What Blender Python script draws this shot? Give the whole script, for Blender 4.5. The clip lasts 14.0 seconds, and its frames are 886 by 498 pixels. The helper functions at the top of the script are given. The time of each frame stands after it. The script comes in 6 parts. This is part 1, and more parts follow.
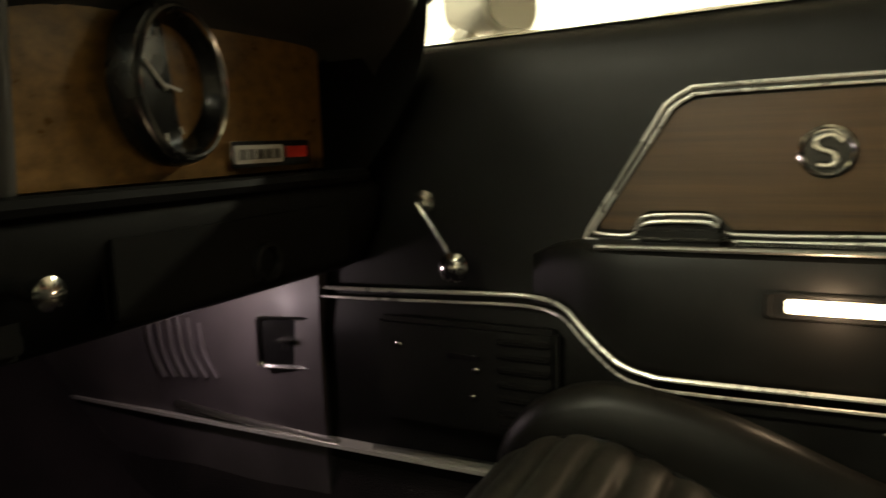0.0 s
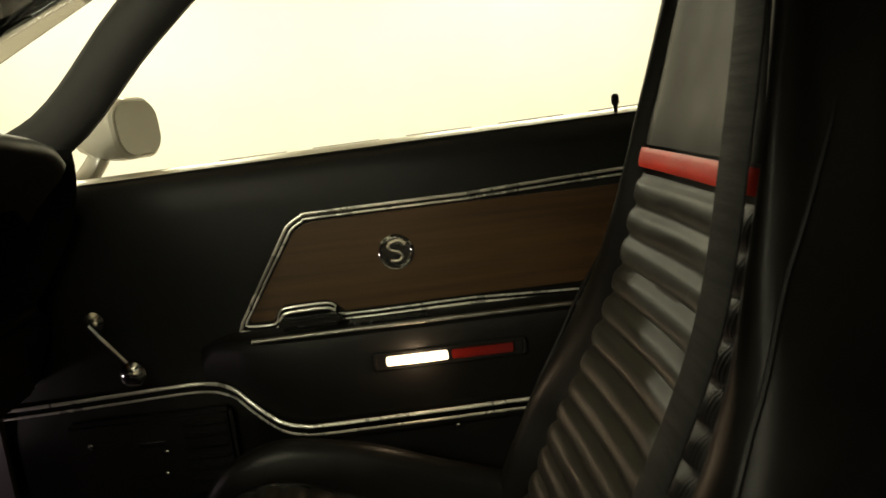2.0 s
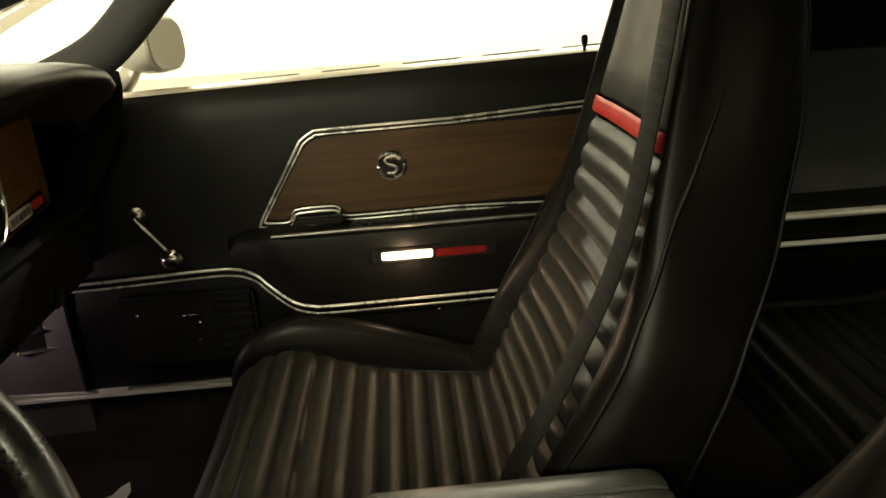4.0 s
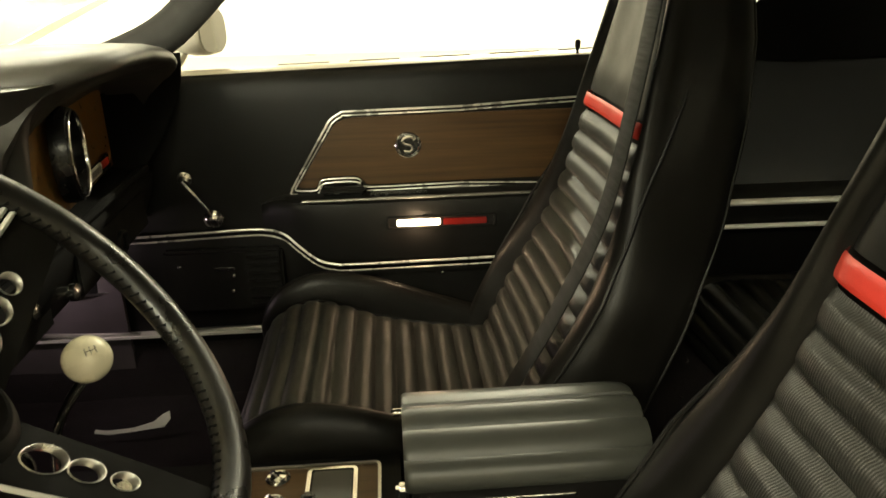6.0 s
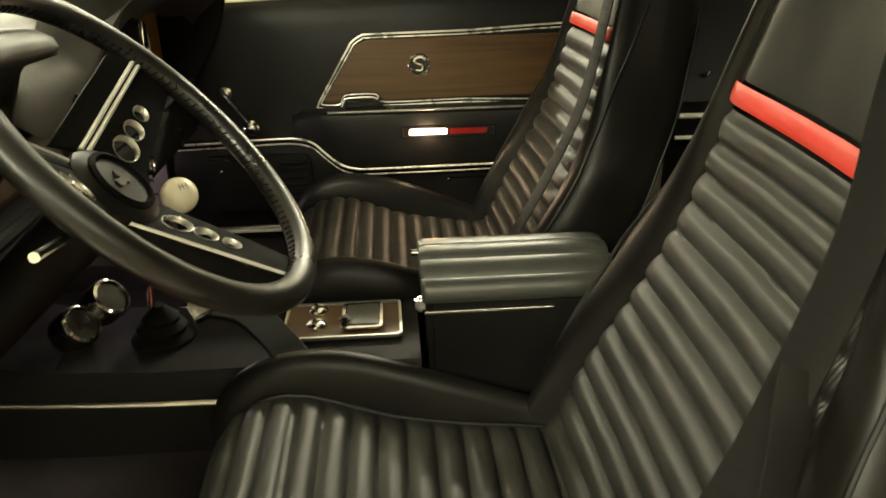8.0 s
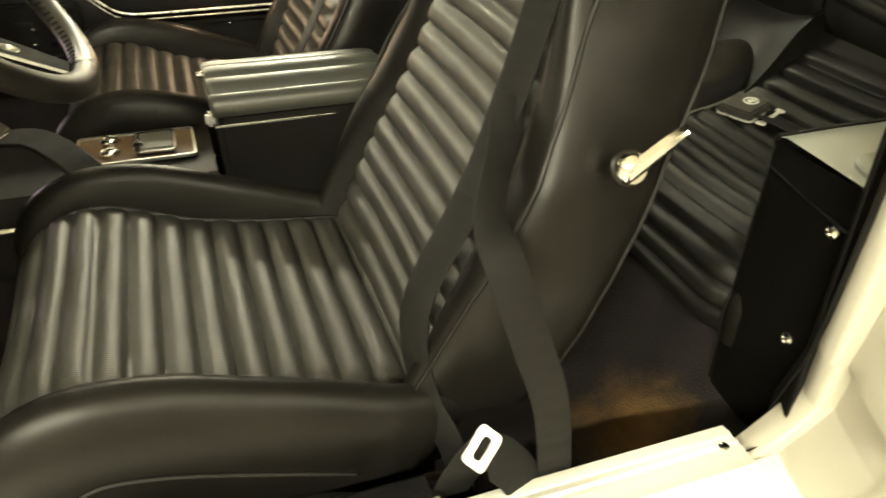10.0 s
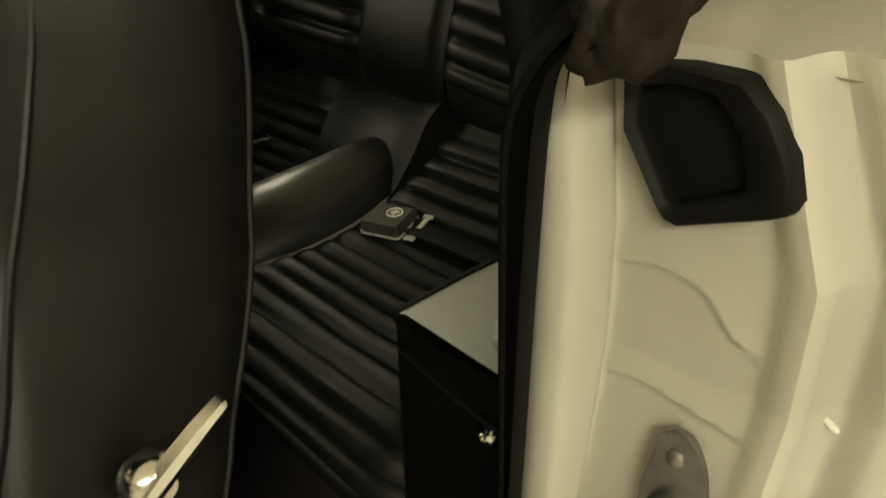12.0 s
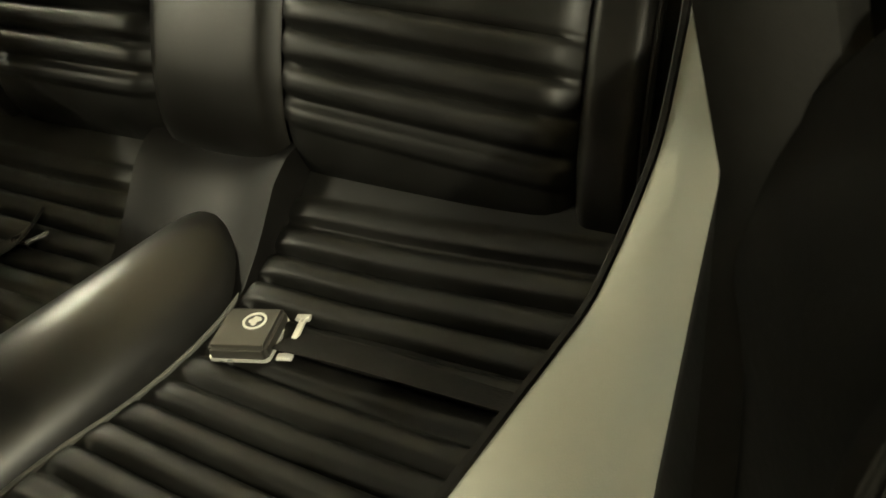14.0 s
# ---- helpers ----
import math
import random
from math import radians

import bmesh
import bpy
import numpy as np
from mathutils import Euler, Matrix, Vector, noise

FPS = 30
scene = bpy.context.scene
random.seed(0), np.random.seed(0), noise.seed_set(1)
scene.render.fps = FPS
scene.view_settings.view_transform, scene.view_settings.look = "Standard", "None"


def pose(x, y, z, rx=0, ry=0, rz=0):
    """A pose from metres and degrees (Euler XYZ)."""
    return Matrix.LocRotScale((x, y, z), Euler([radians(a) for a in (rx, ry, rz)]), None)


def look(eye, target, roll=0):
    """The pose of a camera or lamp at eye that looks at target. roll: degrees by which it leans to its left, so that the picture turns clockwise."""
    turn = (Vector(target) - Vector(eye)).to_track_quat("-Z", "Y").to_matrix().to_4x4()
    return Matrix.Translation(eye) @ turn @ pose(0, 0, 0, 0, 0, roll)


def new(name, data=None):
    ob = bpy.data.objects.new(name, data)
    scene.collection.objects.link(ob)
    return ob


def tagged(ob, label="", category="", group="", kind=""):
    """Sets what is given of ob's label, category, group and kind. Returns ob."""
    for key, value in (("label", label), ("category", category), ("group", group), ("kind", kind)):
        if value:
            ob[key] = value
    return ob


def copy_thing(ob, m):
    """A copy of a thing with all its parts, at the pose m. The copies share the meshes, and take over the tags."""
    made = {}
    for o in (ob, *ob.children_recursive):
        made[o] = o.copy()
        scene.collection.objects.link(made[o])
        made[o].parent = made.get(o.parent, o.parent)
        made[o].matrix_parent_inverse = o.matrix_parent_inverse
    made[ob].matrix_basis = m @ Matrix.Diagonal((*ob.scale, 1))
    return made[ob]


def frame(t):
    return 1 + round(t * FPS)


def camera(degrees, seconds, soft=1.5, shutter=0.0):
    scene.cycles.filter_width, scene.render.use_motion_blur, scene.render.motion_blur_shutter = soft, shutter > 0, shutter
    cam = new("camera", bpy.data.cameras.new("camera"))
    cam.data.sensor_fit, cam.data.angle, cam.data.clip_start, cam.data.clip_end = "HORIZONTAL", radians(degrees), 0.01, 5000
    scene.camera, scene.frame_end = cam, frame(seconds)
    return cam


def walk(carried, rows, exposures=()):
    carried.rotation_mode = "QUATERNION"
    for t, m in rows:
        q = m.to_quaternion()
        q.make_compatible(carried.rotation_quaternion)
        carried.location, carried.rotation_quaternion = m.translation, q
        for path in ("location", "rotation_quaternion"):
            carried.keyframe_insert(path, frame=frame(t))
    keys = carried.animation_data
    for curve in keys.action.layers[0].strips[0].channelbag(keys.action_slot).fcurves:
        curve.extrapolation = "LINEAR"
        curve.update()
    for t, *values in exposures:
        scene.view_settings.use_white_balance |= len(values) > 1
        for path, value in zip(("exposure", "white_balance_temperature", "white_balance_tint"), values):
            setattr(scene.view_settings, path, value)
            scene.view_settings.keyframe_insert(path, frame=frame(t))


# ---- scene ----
import functools

cam = camera(61.3, 14.0, 1.6, 0.35)
PATH = [
    (0, (0.396, -0.072, 0.781), (-0.501, 1.692, 0.493), -1.8),
    (0.5, (0.396, -0.126, 0.85), (0.013, 1.796, 0.449), -1.8),
    (1, (0.408, -0.172, 0.893), (0.337, 1.808, 0.619), -3.5),
    (1.5, (0.423, -0.213, 0.949), (0.459, 1.76, 0.62), -4.5),
    (2, (0.427, -0.306, 0.962), (0.5, 1.652, 0.561), -6.1),
    (2.5, (0.421, -0.356, 1.011), (0.601, 1.575, 0.523), -5.9),
    (3, (0.393, -0.404, 1.035), (0.605, 1.507, 0.486), -5.3),
    (3.5, (0.429, -0.447, 1.045), (0.513, 1.431, 0.361), -4.7),
    (6, (0.362, -0.684, 1.086), (0.497, 1.175, 0.361), -1.1),
    (6.5, (0.345, -0.736, 1.08), (0.478, 1.122, 0.35), -1.0),
    (7, (0.342, -0.795, 1.067), (0.463, 1.051, 0.307), -1.1),
    (9.3, (0.307, -1.102, 1.0), (0.509, 0.645, 0.048), 0.2),
    (9.5, (0.305, -1.11, 0.995), (0.631, 0.588, -0.009), 0.3),
    (10, (0.329, -1.112, 0.992), (0.916, 0.472, -0.078), 1.1),
    (10.5, (0.375, -1.084, 0.997), (1.202, 0.411, -0.043), 0.9),
    (11, (0.454, -1.044, 0.999), (1.569, 0.299, 0.022), -2.9),
    (11.5, (0.531, -0.981, 0.991), (1.675, 0.36, 0.045), -2.5),
    (12, (0.608, -0.939, 0.995), (1.803, 0.365, 0.061), -2.1),
    (12.5, (0.658, -0.862, 0.992), (1.924, 0.376, 0.062), -3.2),
    (13, (0.719, -0.775, 0.964), (2.068, 0.392, 0.06), -5.3),
    (13.5, (0.769, -0.722, 0.945), (2.185, 0.333, 0.006), -5.8),
    (14, (0.791, -0.69, 0.941), (2.265, 0.281, 0.001), -6.1),
]
EXPOSURES = [(0, -0.05), (0.5, -0.4), (1, -0.5), (1.5, -1.0), (2.5, -0.92), (3.3, -0.6), (5.8, 0.25), (7.2, 0.25), (9.3, 1.15), (10.6, 1.0), (11.0, 0.55), (11.6, -0.25), (12.6, -0.30), (13.2, 0.8), (14, 1.3)]
walk(cam, [(t, look(eye, target, roll)) for t, eye, target, roll in PATH], EXPOSURES)

# ---------------------------------------------------------------- light of the showroom
world = bpy.data.worlds.new("showroom_air")
scene.world = world
world.use_nodes = True
world.node_tree.nodes["Background"].inputs[0].default_value = (0.9, 0.85, 0.7, 1)
world.node_tree.nodes["Background"].inputs[1].default_value = 0.008

# Ceiling lamps are unseen, added to light the car; each row has its own power.
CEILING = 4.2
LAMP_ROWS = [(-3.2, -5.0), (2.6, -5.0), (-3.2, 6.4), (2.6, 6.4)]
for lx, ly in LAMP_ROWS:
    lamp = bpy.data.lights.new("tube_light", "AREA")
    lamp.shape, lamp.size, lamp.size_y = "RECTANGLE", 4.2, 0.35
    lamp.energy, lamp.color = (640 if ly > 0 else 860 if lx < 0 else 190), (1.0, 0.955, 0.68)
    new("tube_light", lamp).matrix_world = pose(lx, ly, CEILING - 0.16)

# courtesy lamp behind the clear lens of the passenger door and the one under the dashboard
for name, place, watts, r in (("courtesy_light", (0.41, 0.612, 0.628), 0.5, 0.012), ("footwell_light", (-0.285, 0.57, 0.575), 0.65, 0.015)):
    lamp = bpy.data.lights.new(name, "POINT")
    lamp.energy, lamp.color, lamp.shadow_soft_size = watts, (1.0, 0.70, 0.42) if name == "courtesy_light" else (1.0, 0.78, 0.80), r
    new(name, lamp).location = place


# ---------------------------------------------------------------- materials
def node(tree, kind, **values):
    n = tree.nodes.new(kind)
    for key, value in values.items():
        n.inputs[key.replace("_", " ")].default_value = value
    return n


def material(name, colour, rough=0.5, metal=0.0, vary=0.12, scale=8.0, grain=300.0, bump=0.15, depth=0.0005, coat=0.0, spec=0.5, stretch=(1, 1, 1), second=None, rough_vary=0.1, lines=0):
    """A surface with stains at a large scale and grain at a fine one."""
    m = bpy.data.materials.new(name)
    m.use_nodes = True
    t = m.node_tree
    b = t.nodes["Principled BSDF"]
    co = t.nodes.new("ShaderNodeTexCoord")
    mp = t.nodes.new("ShaderNodeMapping")
    mp.inputs["Scale"].default_value = stretch
    t.links.new(co.outputs["Object"], mp.inputs["Vector"])
    big = node(t, "ShaderNodeTexNoise", Scale=scale, Detail=4.0, Roughness=0.6)
    fine = node(t, "ShaderNodeTexNoise", Scale=grain, Detail=3.0, Roughness=0.55)
    t.links.new(mp.outputs[0], big.inputs["Vector"])
    t.links.new(mp.outputs[0], fine.inputs["Vector"])
    ramp = t.nodes.new("ShaderNodeValToRGB")
    dark = second or tuple(c * (1 - vary) for c in colour)
    light = colour if second else tuple(min(1, c * (1 + vary)) for c in colour)
    ramp.color_ramp.elements[0].position, ramp.color_ramp.elements[1].position = 0.3, 0.7
    ramp.color_ramp.elements[0].color, ramp.color_ramp.elements[1].color = (*dark, 1), (*light, 1)
    t.links.new(big.outputs["Fac"], ramp.inputs["Fac"])
    t.links.new(ramp.outputs["Color"], b.inputs["Base Color"])
    rr = t.nodes.new("ShaderNodeMapRange")
    rr.inputs["From Min"].default_value, rr.inputs["From Max"].default_value = 0.3, 0.7
    rr.inputs["To Min"].default_value, rr.inputs["To Max"].default_value = max(0.02, rough - rough_vary), min(1, rough + rough_vary)
    t.links.new(big.outputs["Fac"], rr.inputs["Value"])
    t.links.new(rr.outputs[0], b.inputs["Roughness"])
    if bump:
        bp = node(t, "ShaderNodeBump", Strength=bump, Distance=depth)
        if lines:
            wave = node(t, "ShaderNodeTexWave", Scale=float(lines), Distortion=0.3)
            wave.bands_direction = "Y"
            t.links.new(co.outputs["Object"], wave.inputs["Vector"])
            add = t.nodes.new("ShaderNodeMath")
            add.operation = "MULTIPLY_ADD"
            add.inputs[1].default_value = 1.6
            t.links.new(wave.outputs["Fac"], add.inputs[0])
            t.links.new(fine.outputs["Fac"], add.inputs[2])
            t.links.new(add.outputs[0], bp.inputs["Height"])
        else:
            t.links.new(fine.outputs["Fac"], bp.inputs["Height"])
        t.links.new(bp.outputs[0], b.inputs["Normal"])
    b.inputs["Metallic"].default_value = metal
    b.inputs["Coat Weight"].default_value = coat
    b.inputs["Coat Roughness"].default_value = 0.05
    b.inputs["Specular IOR Level"].default_value = spec
    return m


VINYL = material("black_vinyl", (0.0065, 0.006, 0.0052), 0.38, spec=0.18, grain=900, bump=0.35, depth=0.0004, scale=14, vary=0.25, rough_vary=0.05)
VINYL_SOFT = material("soft_black_vinyl", (0.0042, 0.0039, 0.0035), 0.45, spec=0.17, grain=1300, bump=0.4, depth=0.0004, scale=10, vary=0.25, rough_vary=0.05)
PLASTIC = material("black_plastic", (0.0065, 0.006, 0.0055), 0.6, spec=0.12, grain=700, bump=0.3, scale=9)
CARPET = material("black_carpet", (0.019, 0.0160, 0.0168), 0.95, grain=500, bump=1.0, depth=0.004, scale=6, vary=0.4, spec=0.1)
RUBBER = material("black_rubber", (0.0034, 0.0033, 0.0030), 0.75, spec=0.10, grain=400, bump=0.3, scale=20)
WEB = material("belt_webbing", (0.0058, 0.0055, 0.0050), 0.72, spec=0.18, grain=160, bump=0.6, depth=0.0008, stretch=(1, 1, 14), scale=12)
RED = material("red_vinyl", (0.62, 0.04, 0.025), 0.38, grain=900, bump=0.25, scale=16, vary=0.15)
RED_CLOTH = material("red_cloth", (0.55, 0.03, 0.02), 0.85, grain=600, bump=0.8, depth=0.001, scale=12)
WHITE = material("white_body_paint", (0.80, 0.77, 0.68), 0.16, coat=0.6, grain=60, bump=0.03, depth=0.0004, scale=5, vary=0.03, rough_vary=0.05)
CHROME = material("chrome", (0.78, 0.77, 0.74), 0.16, 1.0, grain=80, bump=0.04, scale=30, vary=0.06, rough_vary=0.06)
TRIM = material("satin_chrome_trim", (0.58, 0.56, 0.51), 0.30, 0.6, grain=120, bump=0.1, scale=24, vary=0.12)
STEEL = material("brushed_aluminium", (0.55, 0.54, 0.51), 0.32, 1.0, grain=240, bump=0.2, stretch=(0.05, 1, 1), scale=20, vary=0.1)
GUNMETAL = material("grey_zinc_plate", (0.25, 0.24, 0.22), 0.42, 0.9, grain=200, bump=0.2, scale=40, vary=0.2)
IVORY = material("ivory_plastic", (0.80, 0.74, 0.55), 0.22, coat=0.3, grain=90, bump=0.05, scale=25, vary=0.05)
BLUE = material("blue_stripe_film", (0.02, 0.09, 0.45), 0.25, coat=0.4, grain=80, bump=0.03)
BLUEGREY = material("grey_blue_stripe_film", (0.16, 0.17, 0.27), 0.3, coat=0.3, grain=80, bump=0.03)
CONCRETE = material("sealed_concrete_floor", (0.30, 0.26, 0.20), 0.35, scale=1.3, grain=40, bump=0.1, depth=0.002, vary=0.25)
# Grey for the unseen walls, chosen to cut the light bounced into the car.
WALL_GREY = material("bounce_damping_grey", (0.36, 0.34, 0.29), 0.7, scale=0.7, grain=60, bump=0.1, depth=0.001, vary=0.06)
PLASTER = material("white_wall_paint", (0.84, 0.82, 0.76), 0.7, scale=0.7, grain=60, bump=0.1, depth=0.001, vary=0.04)
INK = material("black_enamel", (0.006, 0.006, 0.006), 0.25, grain=100, bump=0.02)
LINING = material("black_headliner", (0.02, 0.019, 0.018), 0.8, grain=500, bump=0.4, scale=6)
BADGE_WHITE = material("white_enamel", (0.6, 0.58, 0.52), 0.3, grain=100, bump=0.02)
# a ragged tan patch in the carpet behind the driver seat
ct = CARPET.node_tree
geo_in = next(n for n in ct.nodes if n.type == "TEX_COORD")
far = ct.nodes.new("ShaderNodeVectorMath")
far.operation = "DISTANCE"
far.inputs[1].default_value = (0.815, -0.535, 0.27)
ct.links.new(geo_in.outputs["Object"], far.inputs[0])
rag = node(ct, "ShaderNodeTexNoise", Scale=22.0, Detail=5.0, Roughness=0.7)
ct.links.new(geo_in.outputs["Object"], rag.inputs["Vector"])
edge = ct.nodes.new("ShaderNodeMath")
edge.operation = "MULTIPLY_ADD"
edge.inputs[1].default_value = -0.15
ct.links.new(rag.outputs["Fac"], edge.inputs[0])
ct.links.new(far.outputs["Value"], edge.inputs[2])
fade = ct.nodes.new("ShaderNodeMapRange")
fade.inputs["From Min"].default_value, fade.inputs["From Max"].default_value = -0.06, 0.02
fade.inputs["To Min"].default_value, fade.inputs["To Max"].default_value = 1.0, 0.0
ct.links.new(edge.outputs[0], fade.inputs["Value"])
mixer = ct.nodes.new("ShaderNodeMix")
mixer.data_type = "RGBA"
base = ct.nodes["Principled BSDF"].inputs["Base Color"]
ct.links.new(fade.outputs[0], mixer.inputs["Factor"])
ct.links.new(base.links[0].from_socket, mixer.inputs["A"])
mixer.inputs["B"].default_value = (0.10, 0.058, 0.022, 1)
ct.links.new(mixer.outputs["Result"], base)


def wood(name, a, b_, rough):
    m = material(name, a, rough, scale=55, grain=300, bump=0.12, stretch=(0.05, 1, 1.5), second=b_, coat=0.06, spec=0.28)
    return m


WOOD = wood("walnut_veneer", (0.058, 0.029, 0.0095), (0.020, 0.0095, 0.0036), 0.42)
# Blacker than the other dash parts: their shade is put into the colour.
DASH_LOW = material("shade_black_dash_plastic", (0.004, 0.0038, 0.0035), 0.7, grain=500, bump=0.3, scale=9, spec=0.1)
RIM_LEATHER = material("worn_rim_leather", (0.0095, 0.0085, 0.0072), 0.34, grain=500, bump=0.3, depth=0.0004, scale=20, vary=0.25, spec=0.42)
# Greyer than the black vinyl: window light on the pad is in the colour.
DASH_TOP = material("lit_grey_dash_vinyl", (0.034, 0.032, 0.028), 0.45, grain=700, bump=0.35, depth=0.0005, scale=9, vary=0.15, spec=0.5)
# Pale, half-matt metals: the reflections they would show are put into the colour.
BUCKLE_EDGE = material("lightened_buckle_chrome", (0.74, 0.73, 0.69), 0.30, 0.5, grain=200, bump=0.1, scale=20)
SCUFF = material("lightened_aluminium", (0.74, 0.73, 0.69), 0.36, 0.45, grain=200, bump=0.1, stretch=(0.05, 1, 1), scale=14, vary=0.1)
LINE = material("lightened_line_metal", (0.72, 0.71, 0.66), 0.4, 0.15, grain=200, bump=0.1, scale=20)


def glow(name, colour, strength):
    m = bpy.data.materials.new(name)
    m.use_nodes = True
    b = m.node_tree.nodes["Principled BSDF"]
    b.inputs["Base Color"].default_value = (0.8, 0.75, 0.65, 1)
    b.inputs["Emission Color"].default_value = (*colour, 1)
    b.inputs["Emission Strength"].default_value = strength
    return m


LENS_LIT = glow("lit_lamp_lens", (1.0, 0.80, 0.52), 4.5)
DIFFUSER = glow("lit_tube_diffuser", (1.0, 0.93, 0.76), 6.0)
RED_LENS = material("red_plastic_reflector", (0.13, 0.008, 0.006), 0.2, grain=200, bump=0.5, coat=0.3)


def glass(name):
    m = bpy.data.materials.new(name)
    m.use_nodes = True
    b = m.node_tree.nodes["Principled BSDF"]
    b.inputs["Base Color"].default_value = (0.93, 0.96, 0.94, 1)
    b.inputs["Transmission Weight"].default_value = 1.0
    b.inputs["Roughness"].default_value = 0.01
    b.inputs["IOR"].default_value = 1.45
    return m


GLASS = glass("clear_glass")
MIRROR = material("mirror_silver", (0.85, 0.86, 0.85), 0.03, 1.0, vary=0.0, bump=0, rough_vary=0.01)


# ---------------------------------------------------------------- mesh tools
def interp(table, s):
    """Linear reading of a table of (s, value)."""
    if s <= table[0][0]:
        return table[0][1]
    for (a, va), (b, vb) in zip(table, table[1:]):
        if s <= b:
            return va + (vb - va) * (s - a) / (b - a)
    return table[-1][1]


def smooth_path(points, per=6, closed=False):
    """A Catmull-Rom curve through the points."""
    p = [Vector(q) for q in points]
    n, out = len(p), []
    for i in range(n if closed else n - 1):
        a, b, c, d = (p[(i - 1) % n], p[i], p[(i + 1) % n], p[(i + 2) % n]) if closed else (p[max(i - 1, 0)], p[i], p[i + 1], p[min(i + 2, n - 1)])
        for k in range(per):
            t = k / per
            out.append(0.5 * (2 * b + (c - a) * t + (2 * a - 5 * b + 4 * c - d) * t * t + (3 * b - a - 3 * c + d) * t ** 3))
    if not closed:
        out.append(p[-1])
    return out


def loft(loops, closed=True, caps=True, ring=False):
    """A skin over loops of points of equal count."""
    bm = bmesh.new()
    rows = [[bm.verts.new(p) for p in loop] for loop in loops]
    n = len(rows[0])
    pairs = list(zip(rows, rows[1:])) + ([(rows[-1], rows[0])] if ring else [])
    for a, b in pairs:
        for i in range(n if closed else n - 1):
            j = (i + 1) % n
            bm.faces.new((a[i], a[j], b[j], b[i]))
    if caps and closed and not ring:
        bm.faces.new(rows[0][::-1])
        bm.faces.new(rows[-1])
    return bm


def sweep(points, profile, up=(0, 0, 1), closed=False):
    """A profile of (side, up) offsets carried along points."""
    p, up, loops = [Vector(q) for q in points], Vector(up), []
    n = len(p)
    for i, q in enumerate(p):
        way = (p[(i + 1) % n] - p[i - 1]) if closed else (p[min(i + 1, n - 1)] - p[max(i - 1, 0)])
        side = way.cross(up)
        if side.length < 1e-6:
            side = way.orthogonal()
        side.normalize()
        top = side.cross(way).normalized()
        loops.append([q + side * a + top * b for a, b in profile])
    return loft(loops, True, not closed, closed)


def disc(r, n=10, r2=None):
    return [(r * math.cos(2 * math.pi * k / n), (r2 or r) * math.sin(2 * math.pi * k / n)) for k in range(n)]


def tube(points, r, n=10, closed=False, up=(0, 0, 1), per=6, r2=None):
    return sweep(smooth_path(points, per, closed) if per else points, disc(r, n, r2), up, closed)


def ribbon(points, width, thick, up, per=6):
    w, t = width / 2, thick / 2
    return sweep(smooth_path(points, per), [(-w, -t * 0.4), (-w, t * 0.4), (-w * 0.9, t), (w * 0.9, t), (w, t * 0.4), (w, -t * 0.4), (w * 0.9, -t), (-w * 0.9, -t)], up)


def box(x0, x1, y0, y1, z0, z1, bevel=0.004, seg=2):
    bm = bmesh.new()
    bmesh.ops.create_cube(bm, size=1)
    for v in bm.verts:
        v.co = Vector(((x0 + x1) / 2 + v.co.x * (x1 - x0), (y0 + y1) / 2 + v.co.y * (y1 - y0), (z0 + z1) / 2 + v.co.z * (z1 - z0)))
    if bevel:
        bmesh.ops.bevel(bm, geom=list(bm.edges), offset=bevel, segments=seg, affect="EDGES", clamp_overlap=True)
    return bm


def turned(rings, n=24):
    """A body of revolution round z from (radius, height) rings, closed at both ends."""
    return loft([[(r * math.cos(2 * math.pi * k / n), r * math.sin(2 * math.pi * k / n), h) for k in range(n)] for r, h in rings])


def plate(outline, thick, bevel=0.0):
    """A flat plate in the xy plane from an outline of (x, y), from z = 0 up."""
    bm = loft([[(x, y, 0) for x, y in outline], [(x, y, thick) for x, y in outline]])
    if bevel:
        top = [e for e in bm.edges if all(v.co.z > thick * 0.5 for v in e.verts)]
        bmesh.ops.bevel(bm, geom=top, offset=bevel, segments=2, affect="EDGES", clamp_overlap=True)
    return bm


def rounded(w, h, r, n=4):
    pts = []
    for cx, cy, a0 in ((w / 2 - r, h / 2 - r, 0), (-w / 2 + r, h / 2 - r, 90), (-w / 2 + r, -h / 2 + r, 180), (w / 2 - r, -h / 2 + r, 270)):
        for k in range(n + 1):
            a = radians(a0 + 90 * k / n)
            pts.append((cx + r * math.cos(a), cy + r * math.sin(a)))
    return pts


def moved(bm, m):
    bmesh.ops.transform(bm, matrix=m, verts=list(bm.verts))
    return bm


def joined(*bms):
    out = bmesh.new()
    for bm in bms:
        me = bpy.data.meshes.new("join")
        bm.to_mesh(me)
        bm.free()
        out.from_mesh(me)
        bpy.data.meshes.remove(me)
    return out


def mesh_of(name, bm, mat, sharp=38):
    bmesh.ops.recalc_face_normals(bm, faces=list(bm.faces))
    for f in bm.faces:
        f.smooth = True
    for e in bm.edges:
        if len(e.link_faces) == 2 and e.calc_face_angle(0) > radians(sharp):
            e.smooth = False
    me = bpy.data.meshes.new(name)
    bm.to_mesh(me)
    bm.free()
    me.materials.append(mat)
    return me


def part(name, bm, mat, parent=None, label="", sharp=38):
    ob = new(name, mesh_of(name, bm, mat, sharp))
    if parent:
        ob.parent = parent
        ob.matrix_parent_inverse = parent.matrix_world.inverted() if parent.type != "EMPTY" else Matrix.Translation(-parent.location)
    return tagged(ob, label)


def thing(name, place, label, category, group="", kind=""):
    ob = new(name)
    ob.empty_display_size = 0.05
    ob.location = place
    return tagged(ob, label, category, group, kind)


